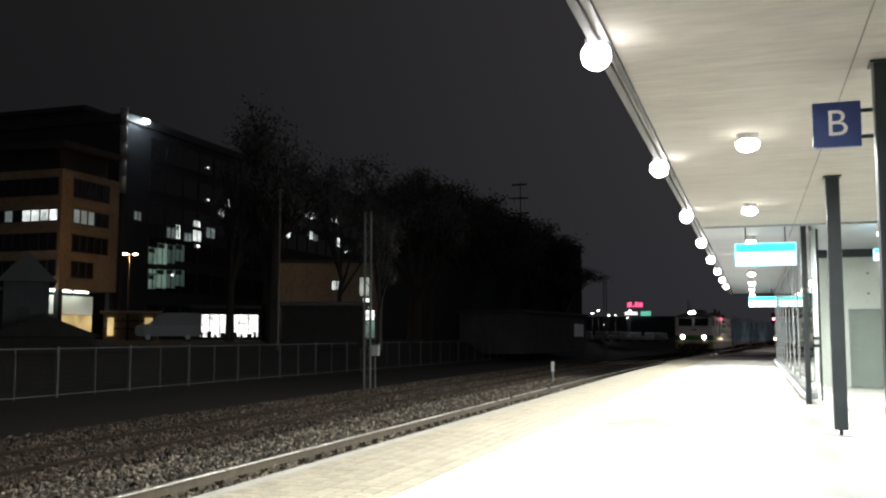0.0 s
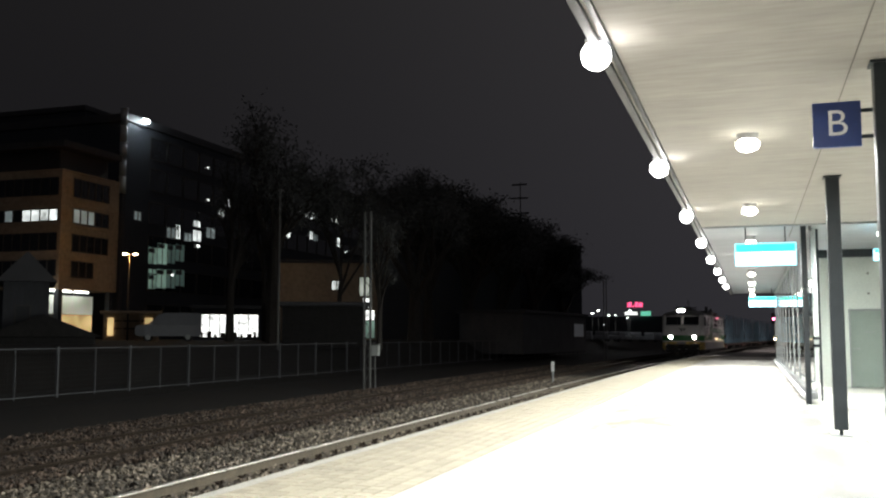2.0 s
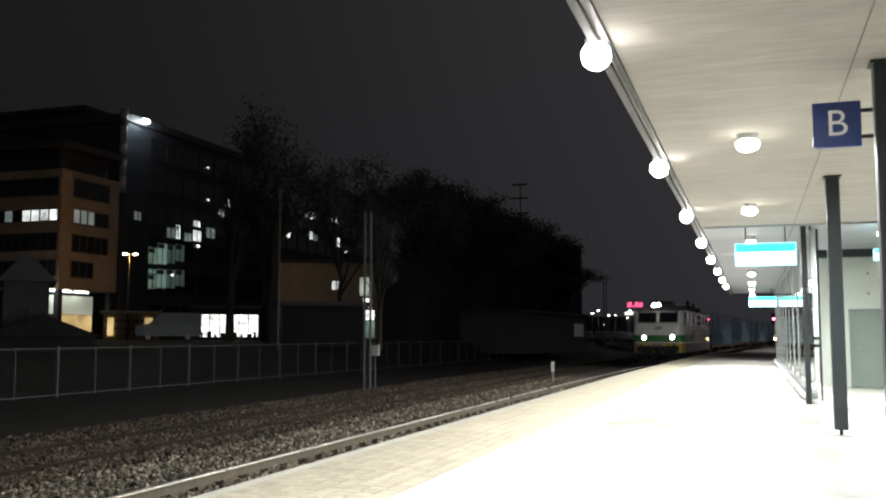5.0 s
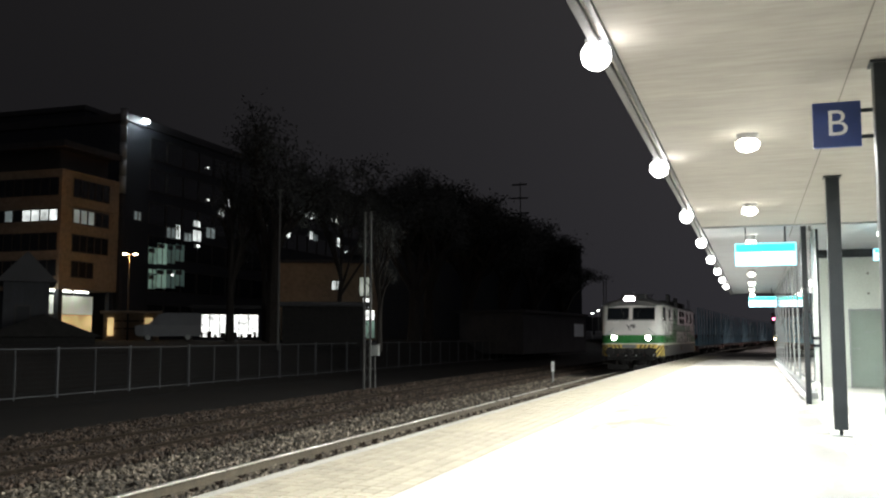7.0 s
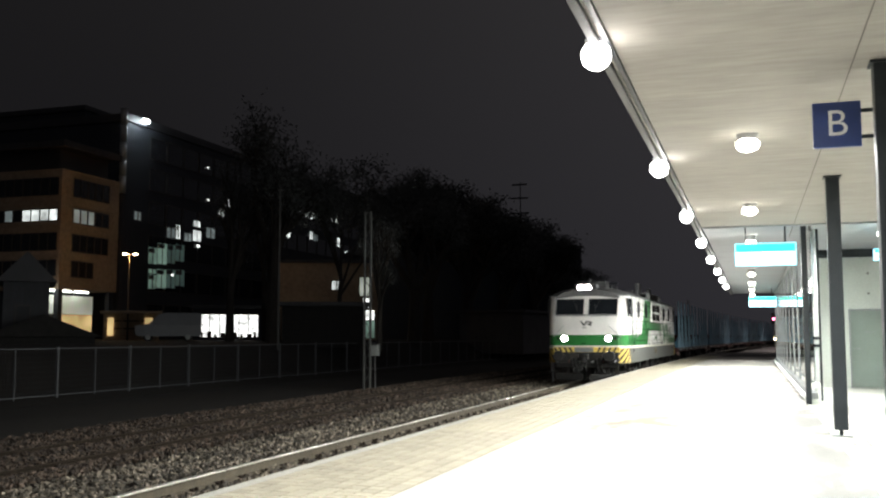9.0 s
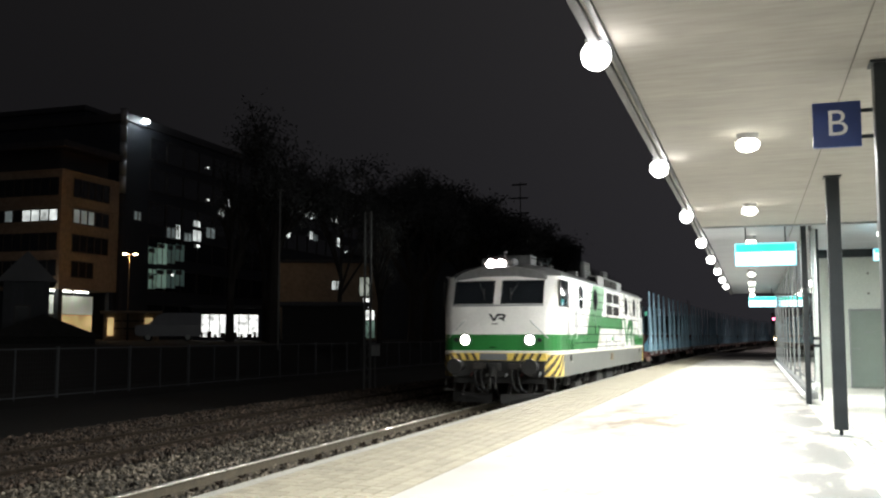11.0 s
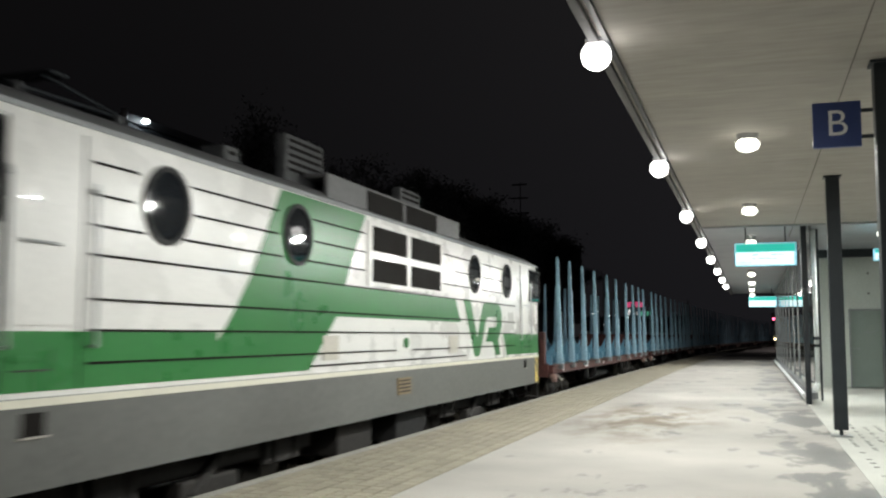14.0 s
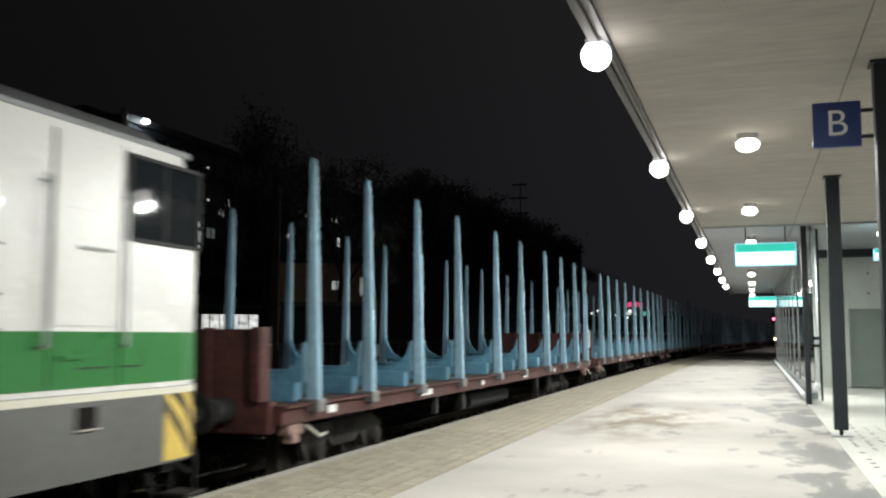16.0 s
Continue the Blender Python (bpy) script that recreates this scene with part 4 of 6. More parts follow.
        part("window_ledge", bm, M["steel_grey"], loco, "grey ledge under the windscreens")
        # small front emblem
        bm = bm_new()
        for corners in (chevron, arch):
            pts = [((u - 13.07) * 0.18, 2.20 + (z - 1.466) * 0.19) for u, z in corners]
            slab4(bm, [front_point(-x if rear else x, z, 0.006, rear) for x, z in pts], 0.005)
        part("front_emblem", bm, M["black"], loco, "small dark emblem on the front")
        bm = bm_new()
        slab4(bm, flip([front_point(-0.16, 2.12, 0, rear), front_point(0.02, 2.12, 0, rear), front_point(0.02, 2.14, 0, rear), front_point(-0.16, 2.14, 0, rear)]), 0.02)
        slab4(bm, flip([front_point(-0.20, 1.52, 0.006, rear), front_point(-0.02, 1.52, 0.006, rear), front_point(-0.02, 1.545, 0.006, rear), front_point(-0.20, 1.545, 0.006, rear)]), 0.01)
        part("number_plate", bm, M["louvre"], loco, "small dark plates")
        # warning beam
        sgn = 1 if rear else -1
        y0 = LEN if rear else 0.0
        bm = bm_new()
        box(bm, -1.28, 1.28, min(y0 - sgn * 0.2, y0 + sgn * 0.03), max(y0 - sgn * 0.2, y0 + sgn * 0.03), 1.20, 1.39, 0.012)
        wb = part("warning_beam", bm, M["yellow"], loco, "yellow buffer beam with dark stripes")
        k = -1.2
        while k < 1.1:
            bm = bm_new()
            yy = y0 + sgn * 0.031
            d = 0.09 if k > 0 else -0.09
            v = [(k, yy, 1.205), (k + 0.09, yy, 1.205), (k + 0.09 + d, yy, 1.385), (k + d, yy, 1.385)]
            if not -0.5 < k < 0.25:
                slab4(bm, flip(v), 0.006)
                part("warning_stripe", bm, M["hazard_dark"], wb)
            else:
                bm.free()
            k += 0.2
        bm = bm_new()
        yy = y0 + sgn * 0.031
        slab4(bm, flip([(-0.45, yy, 1.21), (0.27, yy, 1.21), (0.27, yy, 1.38), (-0.45, yy, 1.38)]), 0.02)
        part("coupler_plate", bm, M["steel_grey"], wb, "grimy grey coupler plate")
        buffers(loco, y0, sgn)
        coupler(loco, y0, sgn)
        for x in (-0.55, -0.40, 0.42, 0.58):
            hose(loco, x, y0, sgn)
        # low plough, rail guards, steps and pipes under the beam
        def flat(x0, x1, a, c, z0, z1):
            ya, yc = sorted((y0 + sgn * a, y0 + sgn * c))
            return box(bm_new(), x0, x1, ya, yc, z0, z1, 0.012)
        for s in (-1, 1):
            v = [(s * 0.12, y0 + sgn * 0.16, 0.14), (s * 1.22, y0 - sgn * 0.16, 0.14), (s * 1.22, y0 - sgn * 0.10, 0.40), (s * 0.12, y0 + sgn * 0.10, 0.36)]
            pl = part("snow_plough", slab4(bm_new(), v, 0.03), M["under"], loco, "dark rail plough blade")
            for x in (0.3, 0.95):
                part("plough_strut", bar(bm_new(), (s * x, y0 - sgn * 0.02, 0.30), (s * x, y0 - sgn * 0.45, 0.72), 0.03, seg=8), M["under"], pl)
            a, b = sorted((s * 0.72, s * 0.84))
            part("rail_guard", flat(a, b, -0.42, -0.36, 0.10, 0.72), M["bogie"], loco, "steel guard hanging over the rail")
            a, b = sorted((s * 1.18, s * 1.46))
            st = part("shunter_step", flat(a, b, -0.34, -0.04, 0.42, 0.46), M["bogie"], loco, "small steel step at the corner")
            for x in (1.20, 1.44):
                part("step_hanger", bar(bm_new(), (s * x, y0 - sgn * 0.19, 0.44), (s * x, y0 - sgn * 0.19, 0.82), 0.016, seg=6), M["under"], st)
            a, b = sorted((s * 0.30, s * 0.62))
            part("coupling_socket", flat(a, b, -0.05, 0.10, 0.98, 1.14), M["bogie"], loco, "cable socket box under the beam")
            for k, x in enumerate((0.25, 0.66, 1.12)):
                part("air_cock", bar(bm_new(), (s * x, y0 - sgn * 0.02, 0.86 + 0.03 * k), (s * x, y0 + sgn * 0.13, 0.82), 0.03, seg=8), M["wagon_red"] if k == 1 else M["galvanised"], loco, "small brake pipe cock")
        part("front_valance", flat(-1.22, 1.22, -0.10, 0.014, 0.79, 1.198), M["under"], loco, "grimy dark panel under the warning beam")
        part("pilot_beam", flat(-1.2, 1.2, -0.34, -0.14, 0.62, 0.80), M["under"], loco, "grimy beam behind the coupling")
    # top headlight housing
    bm = bm_new()
    box(bm, -0.52, 0.36, 0.34, 0.9, 3.54, 3.84, 0.06)
    hh = part("top_lamp_housing", bm, M["roof_gear"], loco, "grey roof lamp housing")
    for x in (-0.24, 0.02):
        part("top_headlight", disc(bm_new(), (x, 0.345, 3.69), (0, -1, 0), 0.115, 0.02), M["headlight_top"], hh, "glowing top headlight")
    bm = bm_new()
    box(bm, -0.4, 0.4, LEN - 0.9, LEN - 0.34, 3.54, 3.84, 0.06)
    part("top_lamp_housing", bm, M["roof"], loco, "grey roof lamp housing")
    # roof gear
    bm = bm_new()
    bar(bm, (0.06, 0.6, 3.8), (0.06, 0.6, 4.02), 0.018)
    bar(bm, (0.06, 0.55, 4.0), (0.06, 0.75, 4.03), 0.03)
    part("horn", bm, M["steel_grey"], loco)
    for y0, y1, z1, xa, xb in ((1.2, 1.9, 3.98, -0.6, 0.6), (6.05, 7.05, 4.15, 1.04, 1.18), (9.75, 10.65, 4.08, 1.04, 1.18), (4.8, 5.1, 3.77, 0.85, 1.15), (10.75, 12.2, 3.78, 0.75, 1.30), (6.05, 7.05, 4.15, -1.18, -1.04), (9.75, 10.65, 4.08, -1.18, -1.04)):
        bm = box(bm_new(), xa, xb, y0, y1, 3.50, z1, 0.03)
        rb = part("roof_box", bm, M["roof_gear"], loco, "grey slatted roof equipment box")
        for k in range(5 if z1 > 4 else 1):
            z = z1 - 0.09 - k * 0.085
            part("slat", box(bm_new(), xb - 0.004, xb + 0.012, y0 + 0.08, y1 - 0.08, z, z + 0.035, 0.004), M["louvre"], rb)
    for y in (3.2, 13.6):
        bm = bm_new()
        for d in (0.5, 0.35):
            bar(bm, (-0.8, y - d, 3.98), (0.8, y - d, 3.98), 0.02)
        for s in (-1, 1):
            bar(bm, (s * 0.8, y - 0.5, 3.98), (s * 0.8, y - 0.35, 3.98), 0.02)
        pan = part("pantograph", bm, M["steel_dark"], loco, "folded current collector")
        for s in (-1, 1):
            bm = bm_new()
            bar(bm, (s * 0.5, y - 0.7, 3.88), (s * 0.45, y + 0.9, 3.92), 0.022)
            bar(bm, (s * 0.45, y + 0.9, 3.92), (s * 0.7, y - 0.5, 3.97), 0.018)
            part("arm", bm, M["steel_dark"], pan)
            for yy in (y - 0.6, y + 0.7):
                part("insulator", bar(bm_new(), (s * 0.55, yy, 3.60), (s * 0.55, yy, 3.89), 0.05, seg=10), M["roof_gear"], pan)
    bm = bm_new()
    for k in range(6):
        y = 4.3 + k * 1.9
        bar(bm, (-0.15, y, 3.70), (-0.15, y, 3.98), 0.05, 0.035, seg=10)
    bar(bm, (-0.15, 4.3, 3.98), (-0.15, 13.8, 3.98), 0.016, seg=8)
    part("roof_busbar", bm, M["steel_dark"], loco, "roof conductor on insulators")
    # small plates on the sides
    for s in (-1, 1):
        for y0, y1, z0, z1, mm, nm, lb in ((6.30, 6.72, 1.55, 1.83, "cream", "hatch", "small white hatch"), (11.0, 11.44, 1.55, 1.83, "cream", "hatch", "small white hatch"), (8.68, 9.20, 1.02, 1.25, "plate_brown", "vent", "brownish worn vent plate in the skirt")):
            bm = bm_new()
            side_plate(bm, [(y0, z0), (y1, z0), (y1, z1), (y0, z1)], s, 0.014)
            p = part(nm, bm, M[mm], loco, lb)
            if nm == "vent":
                for k in range(4):
                    bm = bm_new()
                    zz = z0 + 0.03 + k * 0.05
                    side_plate(bm, [(y0 + 0.04, zz), (y1 - 0.04, zz), (y1 - 0.04, zz + 0.022), (y0 + 0.04, zz + 0.022)], s, 0.018)
                    part("slat", bm, M["wagon_dark"], p)
        part("filler_cap", disc(bm_new(), (s * (HALF - 0.002), 9.0, 1.73), (s, 0, 0), 0.07, 0.03, 18), M["green"], loco, "small green cap")
    # underframe
    bm = bm_new()
    box(bm, -1.2, 1.2, 0.6, LEN - 0.6, 0.70, 0.785, 0.01)
    part("underframe", bm, M["under"], loco)
    for y0, y1, z0, mm in ((7.3, 8.4, 0.35, "bogie"), (9.3, 10.6, 0.32, "under")):
        bm = bm_new()
        box(bm, -1.3, 1.3, y0, y1, z0, 0.78, 0.03)
        part("equipment_box", bm, M[mm], loco, "underfloor equipment box")
    wheels = []
    for yc in (LEN / 2 - 4.5, LEN / 2 + 4.5):
        bm = bm_new()
        for s in (-1, 1):
            box(bm, s * 1.08 - 0.07, s * 1.08 + 0.07, yc - 2.3, yc + 2.3, 0.52, 0.74, 0.03)
            for dy in (-1.5, 1.5):
                box(bm, s * 1.12 - 0.1, s * 1.12 + 0.1, yc + dy - 0.2, yc + dy + 0.2, 0.45, 0.80, 0.03)
                for e in (-0.33, 0.33):
                    bar(bm, (s * 1.14, yc + dy + e, 0.46), (s * 1.14, yc + dy + e, 0.80), 0.08, seg=12)
            bar(bm, (s * 1.22, yc - 0.35, 0.35), (s * 1.22, yc + 0.35, 0.78), 0.05)
            box(bm, s * 1.15 - 0.08, s * 1.15 + 0.08, yc - 0.5, yc + 0.5, 0.28, 0.5, 0.03)
        box(bm, -1.05, 1.05, yc - 0.3, yc + 0.3, 0.55, 0.70, 0.03)
        bg = part("bogie", bm, M["bogie"], loco, "grimy bogie frame with springs")
        for dy in (-1.5, 1.5):
            wheels.append((wheelset(bg, yc + dy, 0.625), 0.625))
    return loco, wheels


# ---- timber wagon ----
STAKES = (0.70, 2.27, 4.14, 6.12, 8.57, 10.61, 13.06, 15.04, 16.90, 18.48)
WAGON_LEN, PITCH = 19.18, 20.76


def wagon():
    w = thing("timber_wagon", "empty timber wagon with light blue stakes on a rusty red frame", "freight wagon", "timber wagons")
    for s in (-1, 1):
        bm = bm_new()
        x = s * 1.50
        box(bm, x - 0.06, x + 0.06, 0.0, WAGON_LEN, 0.90, 1.10, 0.012)
        box(bm, x - 0.09 + s * 0.03, x + 0.09 + s * 0.03, 0.0, WAGON_LEN, 1.075, 1.105, 0.006)
        part("side_beam", bm, M["wagon_red"], w, "red oxide side beam")
        rng = random.Random(8)
        for k in range(6):
            y = 1.1 + k * 3.2
            part("marking_plate", box(bm_new(), s * 1.562 - 0.004, s * 1.562 + 0.004, y, y + rng.uniform(0.15, 0.5), 0.955, 1.04), M["white_paint"], w, "pale marking plate")
        for y in (0.15, WAGON_LEN - 0.85):
            bm = bm_new()
            box(bm, s * 1.50 - 0.08, s * 1.50 + 0.08, y, y + 0.34, 0.78, 0.895, 0.03)
            box(bm, s * 1.52 - 0.06, s * 1.52 + 0.06, y + 0.05, y + 0.22, 0.70, 0.79, 0.02)
            part("corner_bracket", bm, M["worn_pink"], w, "worn pale pinkish corner bracket")
            bm = bar(bm_new(), (s * 1.56, y + 0.42, 0.86), (s * 1.58, y + 0.70, 0.72), 0.018, seg=8)
            bar(bm, (s * 1.58, y + 0.70, 0.72), (s * 1.58, y + 0.86, 0.74), 0.018, seg=8)
            part("release_lever", bm, M["cream"], w, "pale bent release lever")
    bm = bm_new()
    box(bm, -0.30, 0.30, 0.0, WAGON_LEN, 0.72, 1.08, 0.02)
    for k in range(9):
        y = 1.4 + k * 2.05
        box(bm, -1.44, 1.44, y - 0.06, y + 0.06, 0.86, 1.07, 0.01)
    part("centre_beam", bm, M["wagon_dark"], w)
    bm = bm_new()
    box(bm, -1.42, 1.42, 0.15, WAGON_LEN - 0.15, 1.08, 1.10)
    part("deck", bm, M["wagon_dark"], w, "dark steel deck")
    for y0, sgn in ((0.0, -1), (WAGON_LEN, 1)):
        bm = bm_new()
        box(bm, -1.45, 1.45, y0 - 0.09, y0 + 0.09, 0.82, 1.15, 0.015)
        part("headstock", bm, M["wagon_red"], w)
        bm = bm_new()
        ye = y0 + sgn * 0.04
        box(bm, -1.34, 1.34, ye - 0.035, ye + 0.035, 1.15, 1.90, 0.012)
        part("end_wall", bm, M["wagon_red"], w, "dark red end bulkhead")
        for x in (-1.32, -0.7, 0.0, 0.7, 1.32):
            d = 0.11 if abs(x) > 1 else 0.07
            part("end_post", box(bm_new(), x - 0.055, x + 0.055, ye - d, ye + d, 1.15, 1.92, 0.012), M["wagon_red"], w)
        buffers(w, y0 + sgn * 0.09, sgn)
        coupler(w, y0 + sgn * 0.05, sgn)
        hose(w, 0.4, y0 + sgn * 0.05, sgn)
        if sgn > 0:
            bm = bm_new()
            ya, yb = y0 - 0.1, y0 + 0.35
            for y in (ya, yb):
                bar(bm, (1.5, y, 1.5), (1.5, y, 1.98), 0.022, seg=8)
            for z in (1.5, 1.98):
                bar(bm, (1.5, ya, z), (1.5, yb, z), 0.022, seg=8)
            bar(bm, (1.5, y0 - 0.02, 1.05), (1.5, y0 - 0.02, 1.5), 0.022, seg=8)
            part("grab_frame", bm, M["white_paint"], w, "pale grab frame")
    for y in STAKES:
        bm = bm_new()
        box(bm, -1.38, 1.38, y - 0.09, y + 0.09, 1.10, 1.32, 0.015)
        bo = part("bolster", bm, M["bolster"], w, "blue cross bolster")
        for s in (-1, 1):
            bm = bm_new()
            # curved gusset at the foot
            pts = [(1.46, 1.32), (1.46, 1.76), (1.40, 1.58), (1.30, 1.45), (1.14, 1.36), (0.92, 1.32)]
            v = [(s * x, y - 0.045, z) for x, z in pts]
            slab4(bm, v if s > 0 else v[::-1], -0.09 if s < 0 else -0.09)
            part("gusset", bm, M["bolster"], bo)
            bm = bm_new()
            q = [(0.082, 0.056, 1.02), (0.074, 0.052, 1.5), (0.056, 0.042, 2.6), (0.038, 0.032, 3.72), (0.024, 0.02, 3.82)]
            rings = [[bm.verts.new((s * (1.58 - 0.04 * (z - 1.0) / 2.8) + dx * a, y + dy * b, z)) for dx, dy in ((-1, -0.7), (-0.7, -1), (0.7, -1), (1, -0.7), (1, 0.7), (0.7, 1), (-0.7, 1), (-1, 0.7))] for a, b, z in q]
            for r, t in zip(rings, rings[1:]):
                for i in range(8):
                    bm.faces.new((r[i], r[(i + 1) % 8], t[(i + 1) % 8], t[i]))
            bm.faces.new(rings[0][::-1])
            bm.faces.new(rings[-1])
            st = part("stake", bm, M["stake"], w, "tapered light blue stake")
            bm = bm_new()
            box(bm, s * 1.55 - 0.13, s * 1.55 + 0.13, y - 0.11, y + 0.11, 1.00, 1.14, 0.02)
            part("stake_foot", bm, M["steel_grey"], st, "pale stake foot")
    for yc in (2.6, WAGON_LEN - 2.6):
        bm = bm_new()
        for s in (-1, 1):
            side = [(-1.28, 0.62), (-1.12, 0.36), (-0.70, 0.34), (-0.50, 0.56), (-0.34, 0.44), (0.34, 0.44), (0.50, 0.56), (0.70, 0.34), (1.12, 0.36), (1.28, 0.62), (1.0, 0.76), (-1.0, 0.76)]
            slab4(bm, [(s * 1.0, yc + y, z) for y, z in side], 0.09)
            for e in (-0.24, -0.08, 0.08, 0.24):
                bar(bm, (s * 1.07, yc + e, 0.45), (s * 1.07, yc + e, 0.74), 0.06, seg=10)
            box(bm, s * 0.875 - 0.175, s * 0.875 + 0.175, yc - 0.25, yc + 0.25, 0.60, 0.85, 0.02)
        box(bm, -1.0, 1.0, yc - 0.2, yc + 0.2, 0.52, 0.68, 0.03)
        bg = part("bogie", bm, M["bogie"], w, "grimy bogie frame")
        for dy in (-0.9, 0.9):
            for s in (-1, 1):
                cap = part("axle_box", bar(bm_new(), (s * 1.02, yc + dy, 0.46), (s * 1.20, yc + dy, 0.46), 0.14, 0.12, seg=16), M["bogie"], bg, "round axle box")
                part("axle_box_cover", disc(bm_new(), (s * 1.20, yc + dy, 0.46), (s, 0, 0), 0.07, 0.015, 12), M["under"], cap)
            wheelset(bg, yc + dy, 0.46)
    bm = bar(bm_new(), (1.0, 8.2, 0.60), (1.0, 11.0, 0.60), 0.16, seg=14)
    part("air_tank", bm, M["under"], w, "dark brake air tank")
    part("brake_box", box(bm_new(), 1.2, 1.35, 7.0, 7.25, 0.55, 0.9, 0.01), M["under"], w)
    for y in (5.2, 6.6, 12.4, 13.8):
        part("bracket", box(bm_new(), 1.40, 1.48, y, y + 0.12, 0.62, 0.9, 0.01), M["under"], w)
    return w


# ---- fence, masts, wires ----
M["mesh"] = material("fence_wire", (0.03, 0.03, 0.033), 0.6, metal=0.1, vary=0.2)
M["mast"] = material("mast_steel", (0.16, 0.16, 0.155), 0.6, metal=0.2, vary=0.3)
M["bark"] = material("dark_bark", (0.032, 0.027, 0.023), 0.95, vary=0.4, grain=12, stain=3, bump=0.5, bump_size=0.02)
M["leaf"] = material("dark_foliage", (0.078, 0.082, 0.080), 0.9, vary=0.5, grain=5, stain=0.6, bump=0.0)
M["render_orange"] = material("ochre_render", (0.34, 0.265, 0.19), 0.85, vary=0.3, grain=3, stain=0.35, bump=0.1)
M["concrete_dark"] = material("dark_facade", (0.030, 0.034, 0.043), 0.7, vary=0.25, grain=4, stain=0.3)
M["pane_dark"] = material("dark_office_glass", (0.02, 0.023, 0.028), 0.12, vary=0.2, bump=0.0)
M["frame_dark"] = material("dark_window_frame", (0.05, 0.045, 0.04), 0.6, vary=0.2)
M["wood_grey"] = material("weathered_grey_boards", (0.05, 0.052, 0.058), 0.85, vary=0.4, grain=6, stain=0.7, squash=(6, 6, 0.4))
M["wood_dark"] = material("dim_grey_boards", (0.09, 0.09, 0.095), 0.85, vary=0.3, grain=6, stain=0.7)
M["lit_faint"] = window_glow("faintly_lit_window", (0.8, 0.85, 0.9), 0.012)
M["roof_dark"] = material("dark_sheet_roof", (0.05, 0.05, 0.055), 0.6, vary=0.3)
M["shed_dark"] = material("tarred_boards", (0.018, 0.017, 0.016), 0.9, vary=0.4, grain=6)
M["lit_white"] = window_glow("lit_office_window", (0.93, 1.0, 0.97), 0.95)
M["lit_green"] = window_glow("lit_green_window", (0.55, 0.85, 0.70), 0.17, 0.8)
M["lit_green_faint"] = window_glow("faint_green_window", (0.5, 0.8, 0.72), 0.035, 0.8)
M["lit_dim"] = window_glow("dim_lit_window", (0.75, 0.9, 0.9), 0.12)
M["lit_shop"] = window_glow("lit_shop_front", (0.98, 1.0, 0.96), 1.5, 2.6)
# light on plain walls, put into the surface as its own glow
M["warm_glow"] = window_glow("warm_hall_wall_glow", (1.0, 0.72, 0.32), 0.55, 0.7)
M["pale_glow"] = window_glow("pale_wall_glow", (0.85, 0.92, 0.80), 0.34, 0.4)
M["strip_light"] = glow("strip_light", (0.95, 1.0, 0.95), 5)
M["sodium"] = glow("sodium_lamp", (1.0, 0.72, 0.38), 25)
M["cool_lamp"] = glow("cool_flood_lamp", (0.85, 0.97, 1.0), 40)
M["red_sign"] = glow("red_sign_glow", (1.0, 0.10, 0.25), 1.6)
M["green_sign"] = glow("green_sign_glow", (0.18, 0.75, 0.5), 0.7)
M["red_signal"] = glow("red_signal_glow", (1.0, 0.12, 0.25), 12)
M["van"] = material("grey_van_paint", (0.25, 0.26, 0.28), 0.35, vary=0.08, coat=0.4, bump=0.0)
M["wire"] = material("dark_wire", (0.03, 0.03, 0.03), 0.6)

FX = -16.6      # fence, from the track's centre line


def fence():
    f = thing("fence", "tall galvanised wire mesh fence along the railway", "fence")
    for k in range(-4, 22):
        for half in (0, 1):
            a = 26.83 + 3.87 * k + 1.935 * half
            x, y, h = along(a, FX)
            bm = bm_new()
            if half == 0:
                box(bm, x - 0.045, x + 0.045, y - 0.045, y + 0.045, -0.95, 0.94, 0.008)
            else:
                box(bm, x - 0.022, x + 0.022, y - 0.022, y + 0.022, -0.9, 0.90)
            part("post", bm, M["fence"], f)
    for z in (0.86, -0.72):
        bm = bm_new()
        sweep(bm, [(FX - 0.02, z - 0.02), (FX + 0.02, z - 0.02), (FX + 0.02, z + 0.02), (FX - 0.02, z + 0.02)], stations(8, 115, 4))
        part("rail", bm, M["fence"], f)
    verts, faces = [], []

    def strand(p, q):
        i = len(verts)
        d = 0.004
        for c in (p, q):
            for e in ((0, d), (-d, -d), (d, -d)):
                verts.append((c[0] + e[0], c[1] + e[0], c[2] + e[1]))
        faces.extend([(i, i + 1, i + 4, i + 3), (i + 1, i + 2, i + 5, i + 4), (i + 2, i, i + 3, i + 5)])

    a = 9.0
    while a < 75:
        x, y, _ = along(a, FX)
        strand((x, y, -0.72), (x, y, 0.86))
        a += 0.12
    for k in range(9):
        z = -0.60 + k * 0.17
        for a0 in range(9, 75, 6):
            p, q = along(a0, FX), along(a0 + 6, FX)
            strand((p[0], p[1], z), (q[0], q[1], z))
    me = bpy.data.meshes.new("wire_mesh")
    me.from_pydata(verts, [], faces)
    me.materials.append(M["mesh"])
    ob = new("wire_mesh", me)
    ob.parent = f
    tagged(ob, "fine wire mesh", kind="stuff")


fence()


